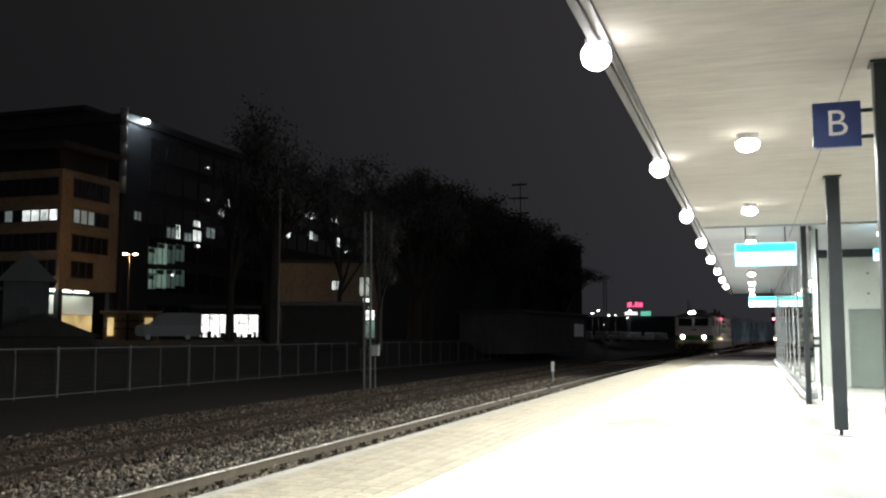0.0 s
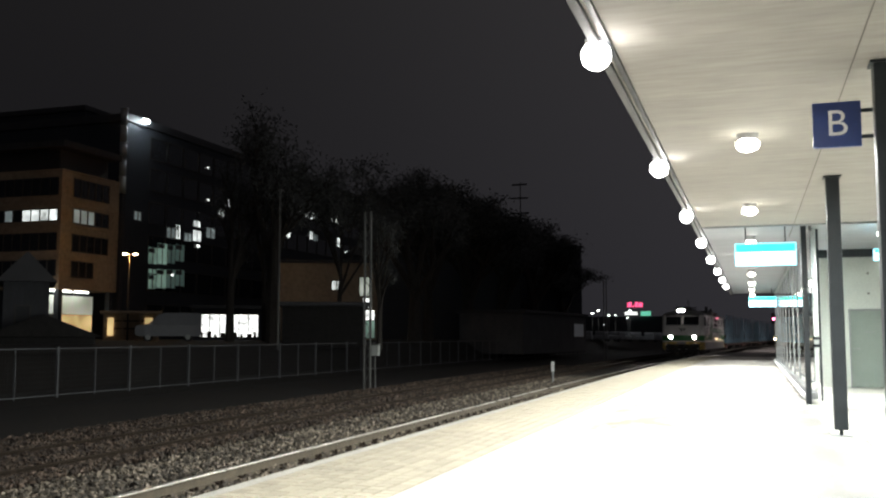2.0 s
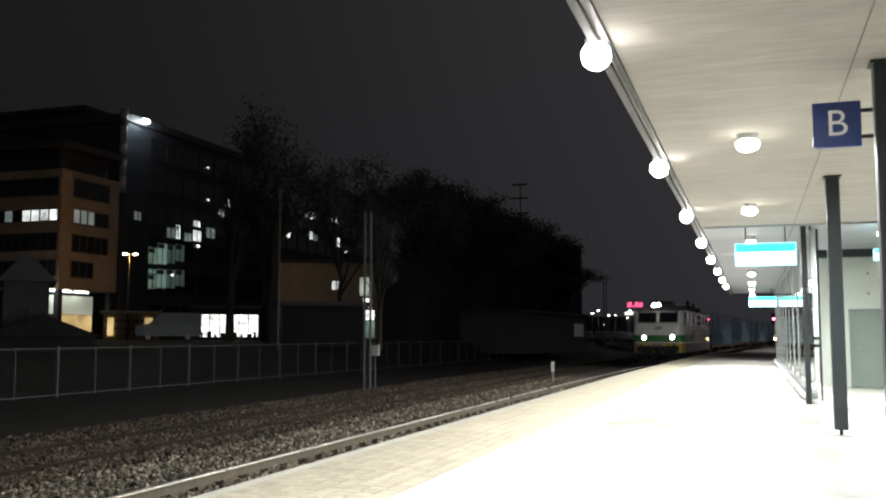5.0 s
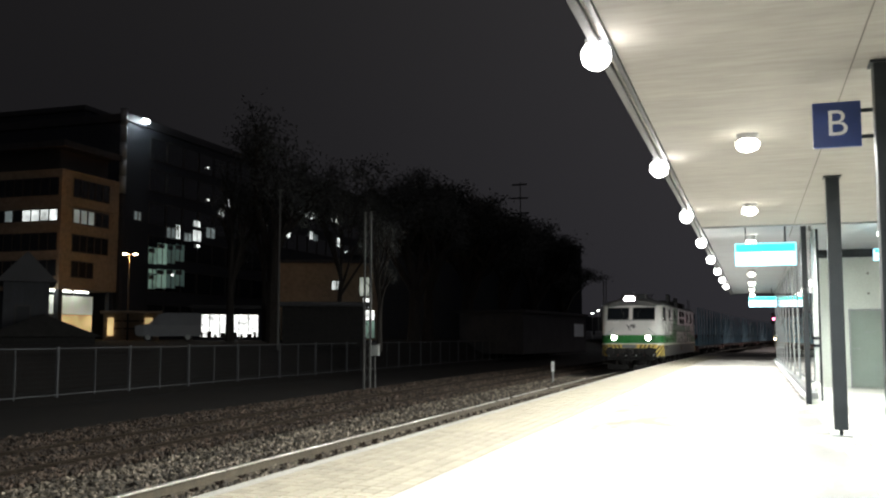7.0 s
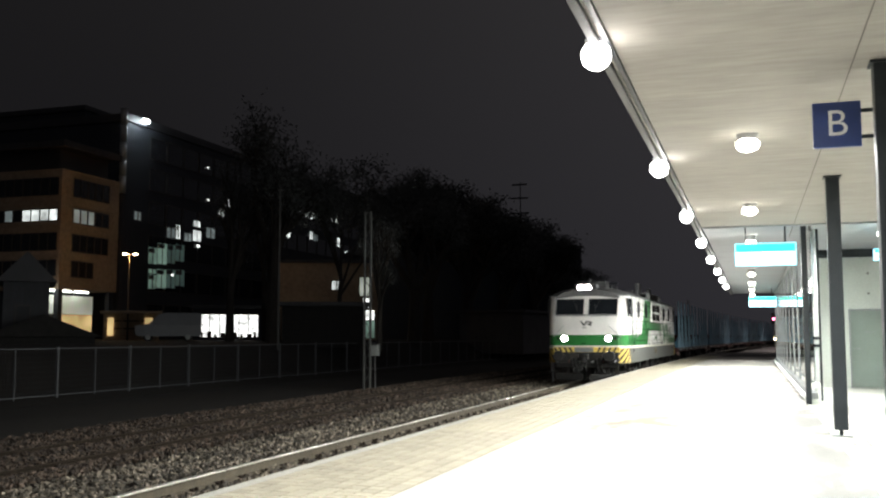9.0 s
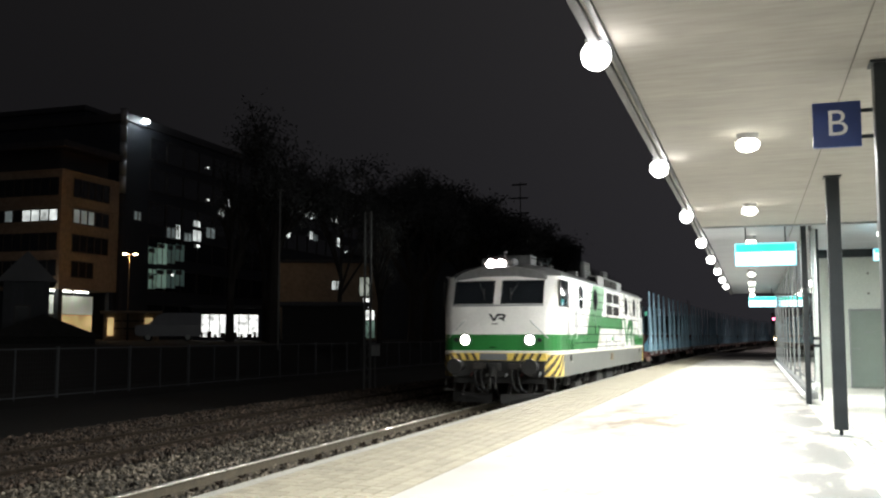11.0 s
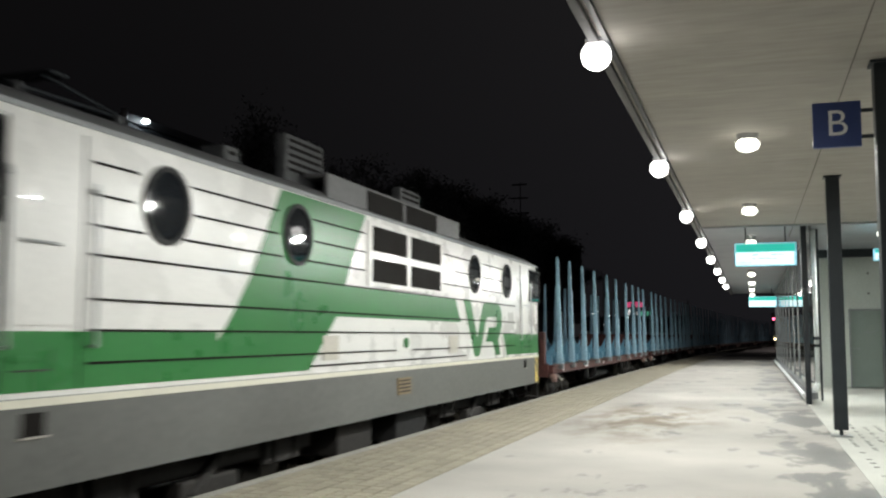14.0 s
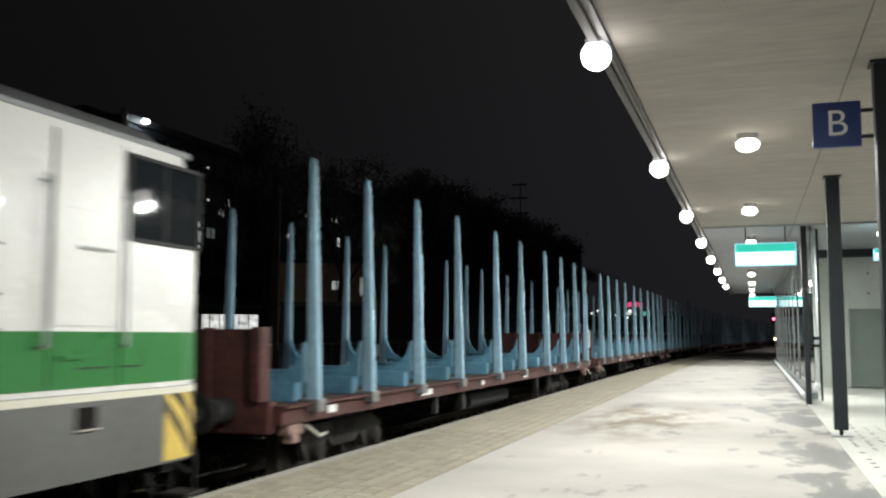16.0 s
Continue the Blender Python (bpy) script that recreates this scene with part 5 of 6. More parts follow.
def catenary_mast(a, o, height=6.4, arm=False):
    x, y, h = along(a, o)
    m = thing("catenary_mast", "grey lattice steel mast beside the tracks", "mast", "catenary masts", place=pose(x, y, 0, 0, 0, h))
    z0 = -1.0
    for dx in (-0.13, 0.13):
        bm = bm_new()
        box(bm, dx - 0.035, dx + 0.035, -0.05, 0.05, z0, height, 0.006)
        part("leg", bm, M["mast"], m)
    z, side = z0 + 0.4, 1
    while z < height - 0.5:
        part("brace", bar(bm_new(), (-0.13 * side, 0, z), (0.13 * side, 0, z + 0.42), 0.016, seg=6), M["mast"], m)
        z, side = z + 0.42, -side
    if arm:
        bm = bm_new()
        bar(bm, (0.1, 0, 6.4), (3.4 if o < -6 else -3, 0, 6.9), 0.035, seg=8)
        bar(bm, (0.1, 0, 5.2), (3.0 if o < -6 else -2.6, 0, 5.55), 0.03, seg=8)
        bar(bm, (2.6, 0, 6.78), (2.8, 0, 5.5), 0.025, seg=8)
        part("arm", bm, M["mast"], m)


catenary_mast(35.7, -8.9)
catenary_mast(88, -8.9)
catenary_mast(140, -8.9)
catenary_mast(-16, -8.9)


def simple_pole(place, height, name, label, r=0.05):
    p = thing(name, label, "pole", place=place)
    bm = bm_new()
    bar(bm, (0, 0, -0.4), (0, 0, height), r, r * 0.8, seg=12)
    part("shaft", bm, M["mast"], p)
    return p


p = simple_pole(pose(-25.1, 47.2, 0.5), 8.9, "tall_pole", "slim tall grey pole behind the fence", 0.06)
bm = bm_new()
box(bm, -0.12, 0.12, -0.12, 0.12, 8.9, 9.02, 0.02)
part("cap", bm, M["mast"], p)
p = simple_pole(pose(-15.6, 38.2, -0.85), 1.3, "cabinet_post", "grey relay cabinet on a post", 0.035)
bm = bm_new()
box(bm, -0.17, 0.17, -0.14, 0.14, 1.28, 1.74, 0.03)
cab = part("cabinet", bm, material("pale_grey_cabinet", (0.42, 0.44, 0.42), 0.5, vary=0.12), p, "pale grey box")
bm = bm_new()
slab4(bm, [(-0.2, -0.18, 1.74), (0.2, -0.18, 1.74), (0.2, 0.18, 1.78), (-0.2, 0.18, 1.78)], 0.02)
part("hood", bm, M["mast"], cab)
p = thing("marker_post", "white plastic marker post between the tracks", "post", place=pose(-8.25, 40.4, -0.86))
bm = bm_new()
box(bm, -0.035, 0.035, -0.03, 0.03, 0.0, 0.72, 0.008)
part("shaft", bm, M["galvanised"], p)
bm = bm_new()
box(bm, -0.065, 0.065, -0.04, 0.02, 0.62, 1.05, 0.012)
part("plate", bm, M["white_paint"], p, "white plate")


# ---- buildings across the street ----
def pane(parent, pts, mat, label="", frame_mat=None, frame_w=0.06):
    w = part("window", slab4(bm_new(), pts, 0.02), M[mat], parent, label)
    part("frame", frame4(bm_new(), pts, frame_w, 0.06), M[frame_mat or "frame_dark"], w)
    return w


def on_x(x, y0, y1, z0, z1):
    return [(x, y0, z0), (x, y1, z0), (x, y1, z1), (x, y0, z1)]


def on_y(y, x0, x1, z0, z1):
    return [(x0, y, z0), (x1, y, z0), (x1, y, z1), (x0, y, z1)]


def ochre_building():
    b = thing("office_building", "ochre rendered office building with dark window bands, partly lit", "building")
    bm = bm_new()
    box(bm, -80, -55, 64.8, 72.4, 5.2, 15.3, 0.05)
    part("wall", bm, M["render_orange"], b)
    bm = bm_new()
    box(bm, -80, -56.3, 66.0, 72.4, 15.3, 17.3, 0.05)
    top = part("top_storey", bm, M["frame_dark"], b, "dark set-back top storey")
    bm = bm_new()
    box(bm, -80.3, -55.0, 64.9, 72.7, 17.3, 17.9, 0.06)
    part("roof", bm, M["wood_grey"], b, "grey roof edge")
    bm = bm_new()
    for z in (12.35, 10.55, 15.2):
        box(bm, -80, -54.93, 64.73, 72.4, z, z + 0.16, 0.02)
    part("string_course", bm, M["render_orange"], b)
    bm = bm_new()
    box(bm, -80, -57.5, 66.5, 72.0, 0.9, 5.2)
    part("ground_floor", bm, M["concrete_dark"], b, "recessed ground floor")
    for x, y in ((-55.5, 65.4), (-55.5, 72.0), (-62, 65.4)):
        bm = bm_new()
        box(bm, x - 0.25, x + 0.25, y - 0.25, y + 0.25, 0.9, 5.2, 0.03)
        part("pillar", bm, M["concrete_dark"], b)
    # these slabs glow themselves, in place of lamps shining on them
    part("lit_wall", slab4(bm_new(), on_x(-56.4, 63.4, 70.9, 3.15, 4.75), 0.04), M["pale_glow"], b, "pale entrance wall that glows as if softly lit")
    part("lit_wall", slab4(bm_new(), on_x(-56.2, 66.2, 70.6, 1.2, 3.1), 0.04), M["warm_glow"], b, "warm glowing panel for the lit entrance hall")
    for y in (63.5, 65.6, 67.8):
        bm = bm_new()
        box(bm, -55.9, -55.5, y, y + 1.5, 5.0, 5.15, 0.03)
        part("strip_lamp", bm, M["strip_light"], b, "glowing strip lamp")
    # windows of the face along the railway
    for z0, z1, lit in ((13.2, 14.7, ()), (10.95, 12.1, (0, 1, 2)), (8.5, 9.9, ()), (6.3, 7.6, ())):
        for k in range(5):
            y = 66.30 + k * 0.95
            if z0 == 6.3 and k > 2:
                continue
            pane(b, on_x(-55, y, y + 0.80, z0, z1), "lit_dim" if k in lit else "pane_dark", "dimly lit window" if k in lit else "")
    # windows of the face across
    for z0, z1, row in ((13.2, 14.6, 0), (11.0, 11.92, 1), (8.5, 9.9, 2), (6.3, 7.6, 3)):
        for k in range(8):
            x = -56.15 - k * 0.93
            lit = row == 1 and k in (0, 1, 2, 3)
            half = row == 1 and k in (5,)
            pane(b, on_y(64.8, x, x + 0.80, z0, z1), "lit_white" if lit else "lit_dim" if half else "pane_dark", "brightly lit window" if lit else "")


ochre_building()


def glass_office():
    b = thing("office_block", "long dark glass office block with scattered lit windows", "building")
    bm = bm_new()
    box(bm, -72, -56, 74.5, 132, 0.9, 21.6, 0.1)
    part("wall", bm, M["concrete_dark"], b)
    bm = bm_new()
    box(bm, -72.2, -55.8, 74.3, 132.2, 21.6, 22.4, 0.1)
    part("roof", bm, M["roof_dark"], b)
    for z0 in (2.2, 5.7, 9.0, 12.3, 15.6, 18.7):
        for k in range(19):
            y = 78.3 + k * 2.9
            pane(b, on_x(-55.99, y, y + 2.6, z0, z0 + 2.1), "pane_dark")
    green = ((78.34, 79.68, 8.31, 9.92), (79.80, 81.36, 8.41, 10.49), (78.45, 79.62, 5.88, 7.28), (79.74, 81.34, 6.02, 7.88), (78.39, 79.62, 7.36, 7.80))
    faint = ((81.45, 82.76, 8.59, 10.47), (82.86, 84.39, 8.92, 10.62), (81.42, 82.87, 6.10, 7.98), (82.95, 84.51, 6.37, 8.03))
    dim = ((81.33, 82.59, 11.19, 12.17), (84.37, 85.61, 11.14, 11.96), (88.54, 90.16, 11.9, 12.98), (94.29, 95.53, 14.95, 15.5), (115.02, 116.05, 17.15, 18.13), (116.43, 117.03, 17.4, 18.26), (117.5, 118.03, 17.53, 18.22), (114.94, 115.96, 14.06, 14.93), (75.96, 76.92, 12.38, 13.17))
    bright = ((82.88, 83.55, 11.2, 12.61), (86.09, 87.23, 12.84, 13.44), (86.0, 87.42, 11.3, 12.4), (90.98, 92.14, 14.55, 15.23), (92.54, 94.1, 15.83, 16.56), (106.69, 107.82, 16.53, 17.58), (110.64, 111.84, 16.82, 18.21), (112.21, 113.11, 17.01, 17.69), (113.65, 114.65, 16.91, 17.96), (120.0, 120.55, 17.34, 18.01), (121.71, 122.46, 17.34, 18.16), (106.4, 107.9, 13.78, 14.66), (113.64, 114.47, 14.13, 15.17), (122.47, 123.91, 13.97, 15.2), (125.06, 126.06, 12.96, 13.46), (126.78, 129.92, 13.23, 13.78))
    for rows, mm, lb in ((green, "lit_green", "greenish lit window"), (faint, "lit_green_faint", "faintly lit green window"), (dim, "lit_dim", "dimly lit window"), (bright, "lit_white", "lit window")):
        for y0, y1, z0, z1 in rows:
            w = part("lit_pane", slab4(bm_new(), on_x(-55.93, y0, y1, z0, z1), 0.03), M[mm], b, lb)
            part("mullion", box(bm_new(), -55.91, -55.86, y0 + (y1 - y0) * 0.45, y0 + (y1 - y0) * 0.45 + 0.09, z0, z1), M["frame_dark"], w)
            if z1 - z0 > 1.3:
                part("blind", box(bm_new(), -55.895, -55.88, y0, y0 + (y1 - y0) * 0.7, z1 - 0.5, z1 - 0.06), M["wood_dark"], w, "half-drawn blind")
    for y, z, w in ((86.6, 10.65, 0.5), (88.3, 19.4, 0.3), (82.1, 7.3, 0.4), (88.5, 15.9, 0.3)):
        part("wall_lamp", box(bm_new(), -55.9, -55.8, y, y + w, z, z + w * 0.6, 0.03), M["lit_shop"], b, "small lit wall lamp")


glass_office()


def stair_tower():
    b = thing("stair_tower", "dark tall stair tower behind the offices", "building")
    bm = bm_new()
    box(bm, -86, -67, 82, 96, 0.9, 25.2, 0.1)
    part("wall", bm, M["concrete_dark"], b)
    bm = bm_new()
    box(bm, -86.2, -66.8, 81.8, 96.2, 25.2, 25.8, 0.1)
    part("roof", bm, M["roof_dark"], b)
    f = thing("steel_flue", "tall pale steel flue lit by a roof floodlight", "flue", place=pose(-55.4, 73.3, -0.9))
    for k in range(5):
        bm = bm_new()
        bar(bm, (0, 0, 15.4 + k * 1.6), (0, 0, 16.94 + k * 1.6), 0.32, seg=16)
        part("section", bm, M["galvanised"], f, "", True)
        bm = bm_new()
        bar(bm, (0, 0, 16.93 + k * 1.6), (0, 0, 17.0 + k * 1.6), 0.37, seg=16)
        part("collar", bm, M["galvanised"], f)
    bm = bm_new()
    bar(bm, (0, 0, 0.9), (0, 0, 15.4), 0.2, seg=12)
    part("lower_pipe", bm, M["concrete_dark"], f)
    fl = thing("roof_floodlight", "bright cool floodlight on the roof edge", "lamp", place=pose(-55.3, 76.4, 21.3))
    bm = bm_new()
    bar(bm, (0, 0, 0), (0, 0, 0.6), 0.05)
    bar(bm, (0, 0, 0.3), (-0.9, 0, 0.3), 0.05)
    part("stand", bm, M["mast"], fl)
    bm = bm_new()
    bmesh.ops.create_uvsphere(bm, u_segments=16, v_segments=10, radius=0.36, matrix=Matrix.Translation((0, 0, 0.65)) @ Matrix.Diagonal((1, 1, 0.7, 1)))
    ob = part("lens", bm, M["cool_lamp"], fl, "glowing lens", True)
    ob.visible_shadow = False


stair_tower()


def small_building(name, label, place, w, d, h, wall, roof="roof_dark", pitch=0.0, lit=(), wins=()):
    b = thing(name, label, "building", place=place)
    bm = bm_new()
    box(bm, 0, w, 0, d, -0.3, h, 0.03)
    part("wall", bm, M[wall], b)
    bm = bm_new()
    if pitch:
        v = [bm.verts.new(p) for p in ((-0.3, -0.4, h), (w + 0.3, -0.4, h), (w / 2, -0.4, h + pitch), (-0.3, d + 0.4, h), (w + 0.3, d + 0.4, h), (w / 2, d + 0.4, h + pitch))]
        for q in ((0, 1, 2), (3, 5, 4), (0, 2, 5, 3), (1, 4, 5, 2), (0, 3, 4, 1)):
            bm.faces.new([v[i] for i in q])
    else:
        box(bm, -0.25, w + 0.25, -0.25, d + 0.25, h, h + 0.25, 0.03)
    part("roof", bm, M[roof], b)
    for x0, x1, z0, z1, m in lit:
        pane(b, on_y(-0.002, x0, x1, z0, z1), m, "lit window")
    for x0, x1, z0, z1 in wins:
        pane(b, on_y(-0.002, x0, x1, z0, z1), "pane_dark", "dark window")
    return b


small_building("wooden_hut", "small grey weathered wooden hut with a steep gable behind the fence", pose(-31.45, 33.57, 0.9, 0, 0, 42), 1.9, 5, 2.8, "wood_grey", pitch=1.35, wins=((0.55, 1.1, 0.7, 1.7),))
shed = small_building("low_shed", "low black shed with a shallow gabled roof and a chimney", pose(-31.3, 32.7, 0.9, 0, 0, 40), 4.3, 4, 0.35, "shed_dark", roof="shed_dark", pitch=1.0)
part("chimney", box(bm_new(), 1.9, 2.35, 1.0, 1.4, 1.0, 1.95, 0.03), M["shed_dark"], shed, "short square chimney")
shop = small_building("shop", "low shop with brightly lit white windows", pose(-40.9, 63.2, 0.9, 0, 0, 32), 5.6, 7, 2.5, "concrete_dark", lit=[(x, x + 0.68, 0.30, 2.02, "lit_shop") for x in (0.5, 1.24, 1.98, 2.72, 3.46, 4.2)])
rng = random.Random(14)
for k in range(9):
    x = 0.55 + k * 0.5
    part("shelf", box(bm_new(), x, x + rng.uniform(0.15, 0.42), -0.07, -0.03, 0.3, rng.uniform(0.42, 0.75)), M["frame_dark"], shop, "dark goods behind the window")
part("sign_lamp", box(bm_new(), 5.65, 5.85, -0.2, -0.05, 1.95, 2.1, 0.03), M["lit_shop"], shop, "small lit lamp")
# the last pane reuses the pale wall's glow
small_building("brick_annex", "ochre annex with lit windows and a bright shop front", pose(-38.4, 71.9, 0.9, 0, 0, 24), 8.6, 6, 6.6, "render_orange", lit=((4.64, 5.0, 4.33, 5.05, "lit_white"), (5.08, 5.45, 4.33, 5.05, "lit_white"), (7.42, 8.26, 1.74, 2.55, "lit_shop"), (7.5, 8.3, 0.2, 1.66, "lit_green"), (7.3, 7.9, 2.75, 3.6, "lit_shop"), (7.0, 7.8, 3.8, 5.4, "pale_glow")))
small_building("dark_shed", "low dark shed with a flat roof behind the fence", pose(-26.4, 50.1, 0.9, 0, 0, 24), 4.9, 5, 2.15, "shed_dark")
small_building("warehouse", "low grey warehouse wall beyond the tracks", pose(-18.9, 80.0, 0.0, 0, 0, 84), 20, 6, 3.3, "wood_dark", lit=((15.4, 19.0, 1.2, 2.5, "lit_faint"),))
small_building("dark_hall", "big dark hall with a sloping roof", pose(-44.0, 98.0, 0.9, 0, 0, 15), 20, 26, 9.5, "concrete_dark", pitch=4.4)
small_building("dark_hall", "long dark flat-roofed hall", pose(-35.0, 128.0, 0.9, 0, 0, 20), 13, 40, 12.8, "concrete_dark")


def kiosk():
    k = thing("carport", "small open carport lit by warm street light", "shelter", place=pose(-46.6, 60.0, 0.9, 0, 0, 35))
    for x in (0, 1.3, 2.6, 3.9):
        bm = bm_new()
        box(bm, x - 0.07, x + 0.07, -0.07, 0.07, 0, 2.1, 0.01)
        part("post", bm, M["render_orange"], k)
    bm = bm_new()
    box(bm, -0.3, 4.2, -0.5, 2.5, 2.1, 2.28, 0.02)
    part("roof", bm, M["render_orange"], k)
    bm = bm_new()
    box(bm, -0.1, 4.0, 2.2, 2.35, 0, 2.1)
    part("rear_wall", bm, M["render_orange"], k)
    for z in (0.9, 1.5):
        bm = bm_new()
        box(bm, 0, 3.9, 2.1, 2.18, z, z + 0.1)
        part("rail", bm, M["frame_dark"], k)
    # added glowing panels brighten the rear wall; no doorway or lamp there
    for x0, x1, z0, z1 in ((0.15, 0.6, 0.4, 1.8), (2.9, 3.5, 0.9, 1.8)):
        part("lit_panel", slab4(bm_new(), on_y(2.08, x0, x1, z0, z1), 0.02), M["warm_glow"], k, "added glowing panel for the warm-lit rear wall")


kiosk()


def street_lamp(place, height, heads, mat, power_name="street_lamp"):
    s = thing(power_name, "street lamp with glowing heads on a slim pole", "street lamp", "street lamps", place=place)
    bm = bm_new()
    bar(bm, (0, 0, 0), (0, 0, height), 0.07, 0.04, seg=12)
    part("pole", bm, M["wire"], s)
    for dx in heads:
        bm = bm_new()
        bar(bm, (0, 0, height - 0.05), (dx, 0, height), 0.03, seg=8)
        part("arm", bm, M["mast"], s)
        bm = bm_new()
        bmesh.ops.create_uvsphere(bm, u_segments=14, v_segments=8, radius=0.15, matrix=Matrix.Translation((dx, 0, height)) @ Matrix.Diagonal((1.3, 0.9, 0.55, 1)))
        ob = part("lamp_head", bm, mat, s, "glowing lamp head", True)
        ob.visible_shadow = False


street_lamp(pose(-46.5, 62.7, 0.9, 0, 0, 36), 6.8, (-0.35, 0.45), M["sodium"])


def van():
    v = thing("van", "grey parked van beside the street", "van", place=pose(-38.9, 53.3, 0.92, 0, 0, -55.7) @ Matrix.Scale(0.86, 4))
    bm = bm_new()
    rows = [(0.0, 0.55, 1.15), (0.25, 0.40, 1.25), (1.0, 0.40, 1.35), (1.7, 0.40, 2.05), (2.2, 0.40, 2.2), (4.7, 0.40, 2.2), (4.9, 0.5, 2.1)]
    rings = [[bm.verts.new((sx * (0.94 if zz < 1.3 else 0.84), y, zz)) for sx, zz in ((-1, z0), (-1, min(1.25, z1)), (-1, z1), (1, z1), (1, min(1.25, z1)), (1, z0))] for y, z0, z1 in rows]
    for r, q in zip(rings, rings[1:]):
        for i in range(6):
            bm.faces.new((r[i], r[(i + 1) % 6], q[(i + 1) % 6], q[i]))
    bm.faces.new(rings[0])
    bm.faces.new(rings[-1][::-1])
    part("body", bm, M["van"], v)
    for s in (-1, 1):
        for y in (0.95, 3.9):
            bm = bm_new()
            bar(bm, (s * 0.72, y, 0.34), (s * 0.93, y, 0.34), 0.34, seg=24)
            w = part("wheel", bm, M["black"], v)
            part("rim", disc(bm_new(), (s * 0.925, y, 0.34), (s, 0, 0), 0.2, 0.015, 18), M["galvanised"], w)
        bm = bm_new()
        slab4(bm, [(s * 0.86, 1.75, 1.35), (s * 0.86, 2.7, 1.35), (s * 0.845, 2.7, 1.95), (s * 0.845, 1.95, 1.95)], 0.01 * s)
        part("side_window", bm, M["pane_dark"], v)
    bm = bm_new()
    slab4(bm, [(-0.78, 1.10, 1.42), (0.78, 1.10, 1.42), (0.72, 1.66, 2.0), (-0.72, 1.66, 2.0)], 0.012)
    part("windscreen", bm, M["pane_dark"], v)


van()


# ---- trees ----
def tree_mesh(seed, height, spread, leaves, low=0.28):
    rng = random.Random(seed)
    bm = bm_new()
    tips = []

    def limb(p, d, length, r, depth):
        q = p + d * length
        bar(bm, p, q, r, r * 0.62, seg=7 if depth < 2 else 5, caps=False)
        tips.append((q, depth))
        if depth < 4:
            for _ in range(3 if depth else 5):
                n = (d + Vector((rng.uniform(-1, 1), rng.uniform(-1, 1), rng.uniform(-0.25, 0.7))) * (0.75 if depth else 0.6) * spread).normalized()
                limb(p + d * length * rng.uniform(0.55, 1.0), n, length * rng.uniform(0.52, 0.80), r * 0.55, depth + 1)

    limb(Vector((0, 0, -0.3)), Vector((rng.uniform(-0.05, 0.05), 0, 1)).normalized(), height * low, height * 0.022, 0)
    top = max(q.z for q, _ in tips)
    k = height / top
    for v in bm.verts:
        v.co *= k
    trunk = bpy.data.meshes.new("trunk")
    bm.to_mesh(trunk)
    bm.free()
    trunk.materials.append(M["bark"])
    ends = [q * k for q, dpt in tips if dpt >= 3]
    verts, faces = [], []
    for i in range(leaves):
        c = rng.choice(ends) + Vector((rng.gauss(0, 0.38), rng.gauss(0, 0.38), rng.gauss(0, 0.3)))
        u = Vector((rng.uniform(-1, 1), rng.uniform(-1, 1), rng.uniform(-1, 1))).normalized()
        w = u.orthogonal().normalized()
        s = rng.uniform(0.04, 0.095)
        j = len(verts)
        verts.extend([c - u * s * 1.4, c + w * s * 0.7, c + u * s * 1.4, c - w * s * 0.7])
        faces.append((j, j + 1, j + 2, j + 3))
    crown = bpy.data.meshes.new("crown")
    crown.from_pydata(verts, [], faces)
    crown.materials.append(M["leaf"])
    return trunk, crown


KINDS = [tree_mesh(11, 12, 1.0, 20000), tree_mesh(23, 12, 0.8, 20000), tree_mesh(37, 12, 1.15, 20000, 0.22), tree_mesh(41, 12, 0.95, 6000), tree_mesh(53, 12, 0.85, 2200, 0.24), tree_mesh(67, 12, 0.75, 7000, 0.62)]


def tree(kind, x, y, height, turn, wide=1.0, z=0.85):
    t = thing("tree", "dark leafy street tree against the night sky", "tree", "trees beyond the fence", place=pose(x, y, z, 0, 0, turn) @ Matrix.Diagonal((wide * height / 12, wide * height / 12, height / 12, 1)))
    for name, me in zip(("trunk", "crown"), KINDS[kind]):
        ob = new(name, me)
        ob.parent = t
    return t


for k, x, y, h, turn, wide in ((3, -27.2, 50.5, 14.0, 20, 1.0), (5, -31.0, 56.5, 13.0, 75, 1.2), (5, -26.0, 57.0, 12.2, 200, 1.2), (4, -29.7, 49.8, 11.0, 140, 0.7), (4, -16.5, 40.9, 6.3, 30, 0.6), (2, -24.6, 68.0, 13.2, 10, 1.0), (0, -25.5, 74.0, 13.2, 250, 1.2), (2, -24.5, 82.0, 13.4, 120, 1.25), (1, -27.0, 90.0, 14.2, 60, 1.3), (0, -26.5, 102.0, 14.6, 330, 1.4), (2, -26.0, 116.0, 14.2, 210, 1.5), (1, -25.0, 130.0, 12.0, 95, 1.5)):
    tree(k, x, y, h, turn, wide)


# ---- far end: town lights, signals ----
sign = thing("roof_sign", "small glowing red roof sign over a white strip far away", "sign", place=pose(-24.6, 198.4, 0))
for x0, x1, z0, z1 in ((0.0, 0.8, 7.2, 8.2), (1.0, 1.3, 7.2, 7.5), (1.5, 2.0, 7.2, 8.2), (2.2, 3.0, 7.2, 8.1)):
    bm = bm_new()
    slab4(bm, on_y(0, x0, x1, z0, z1), 0.3)
    part("shape", bm, M["red_sign"], sign)
bm = bm_new()
box(bm, -0.6, 1.9, 0, 0.5, 5.6, 6.2)
part("white_strip", bm, M["lit_shop"], sign, "white lit strip")
bm = bm_new()
box(bm, 2.6, 4.6, 0, 0.5, 5.4, 6.3)
part("green_strip", bm, M["green_sign"], sign, "green lit strip")
bm = bm_new()
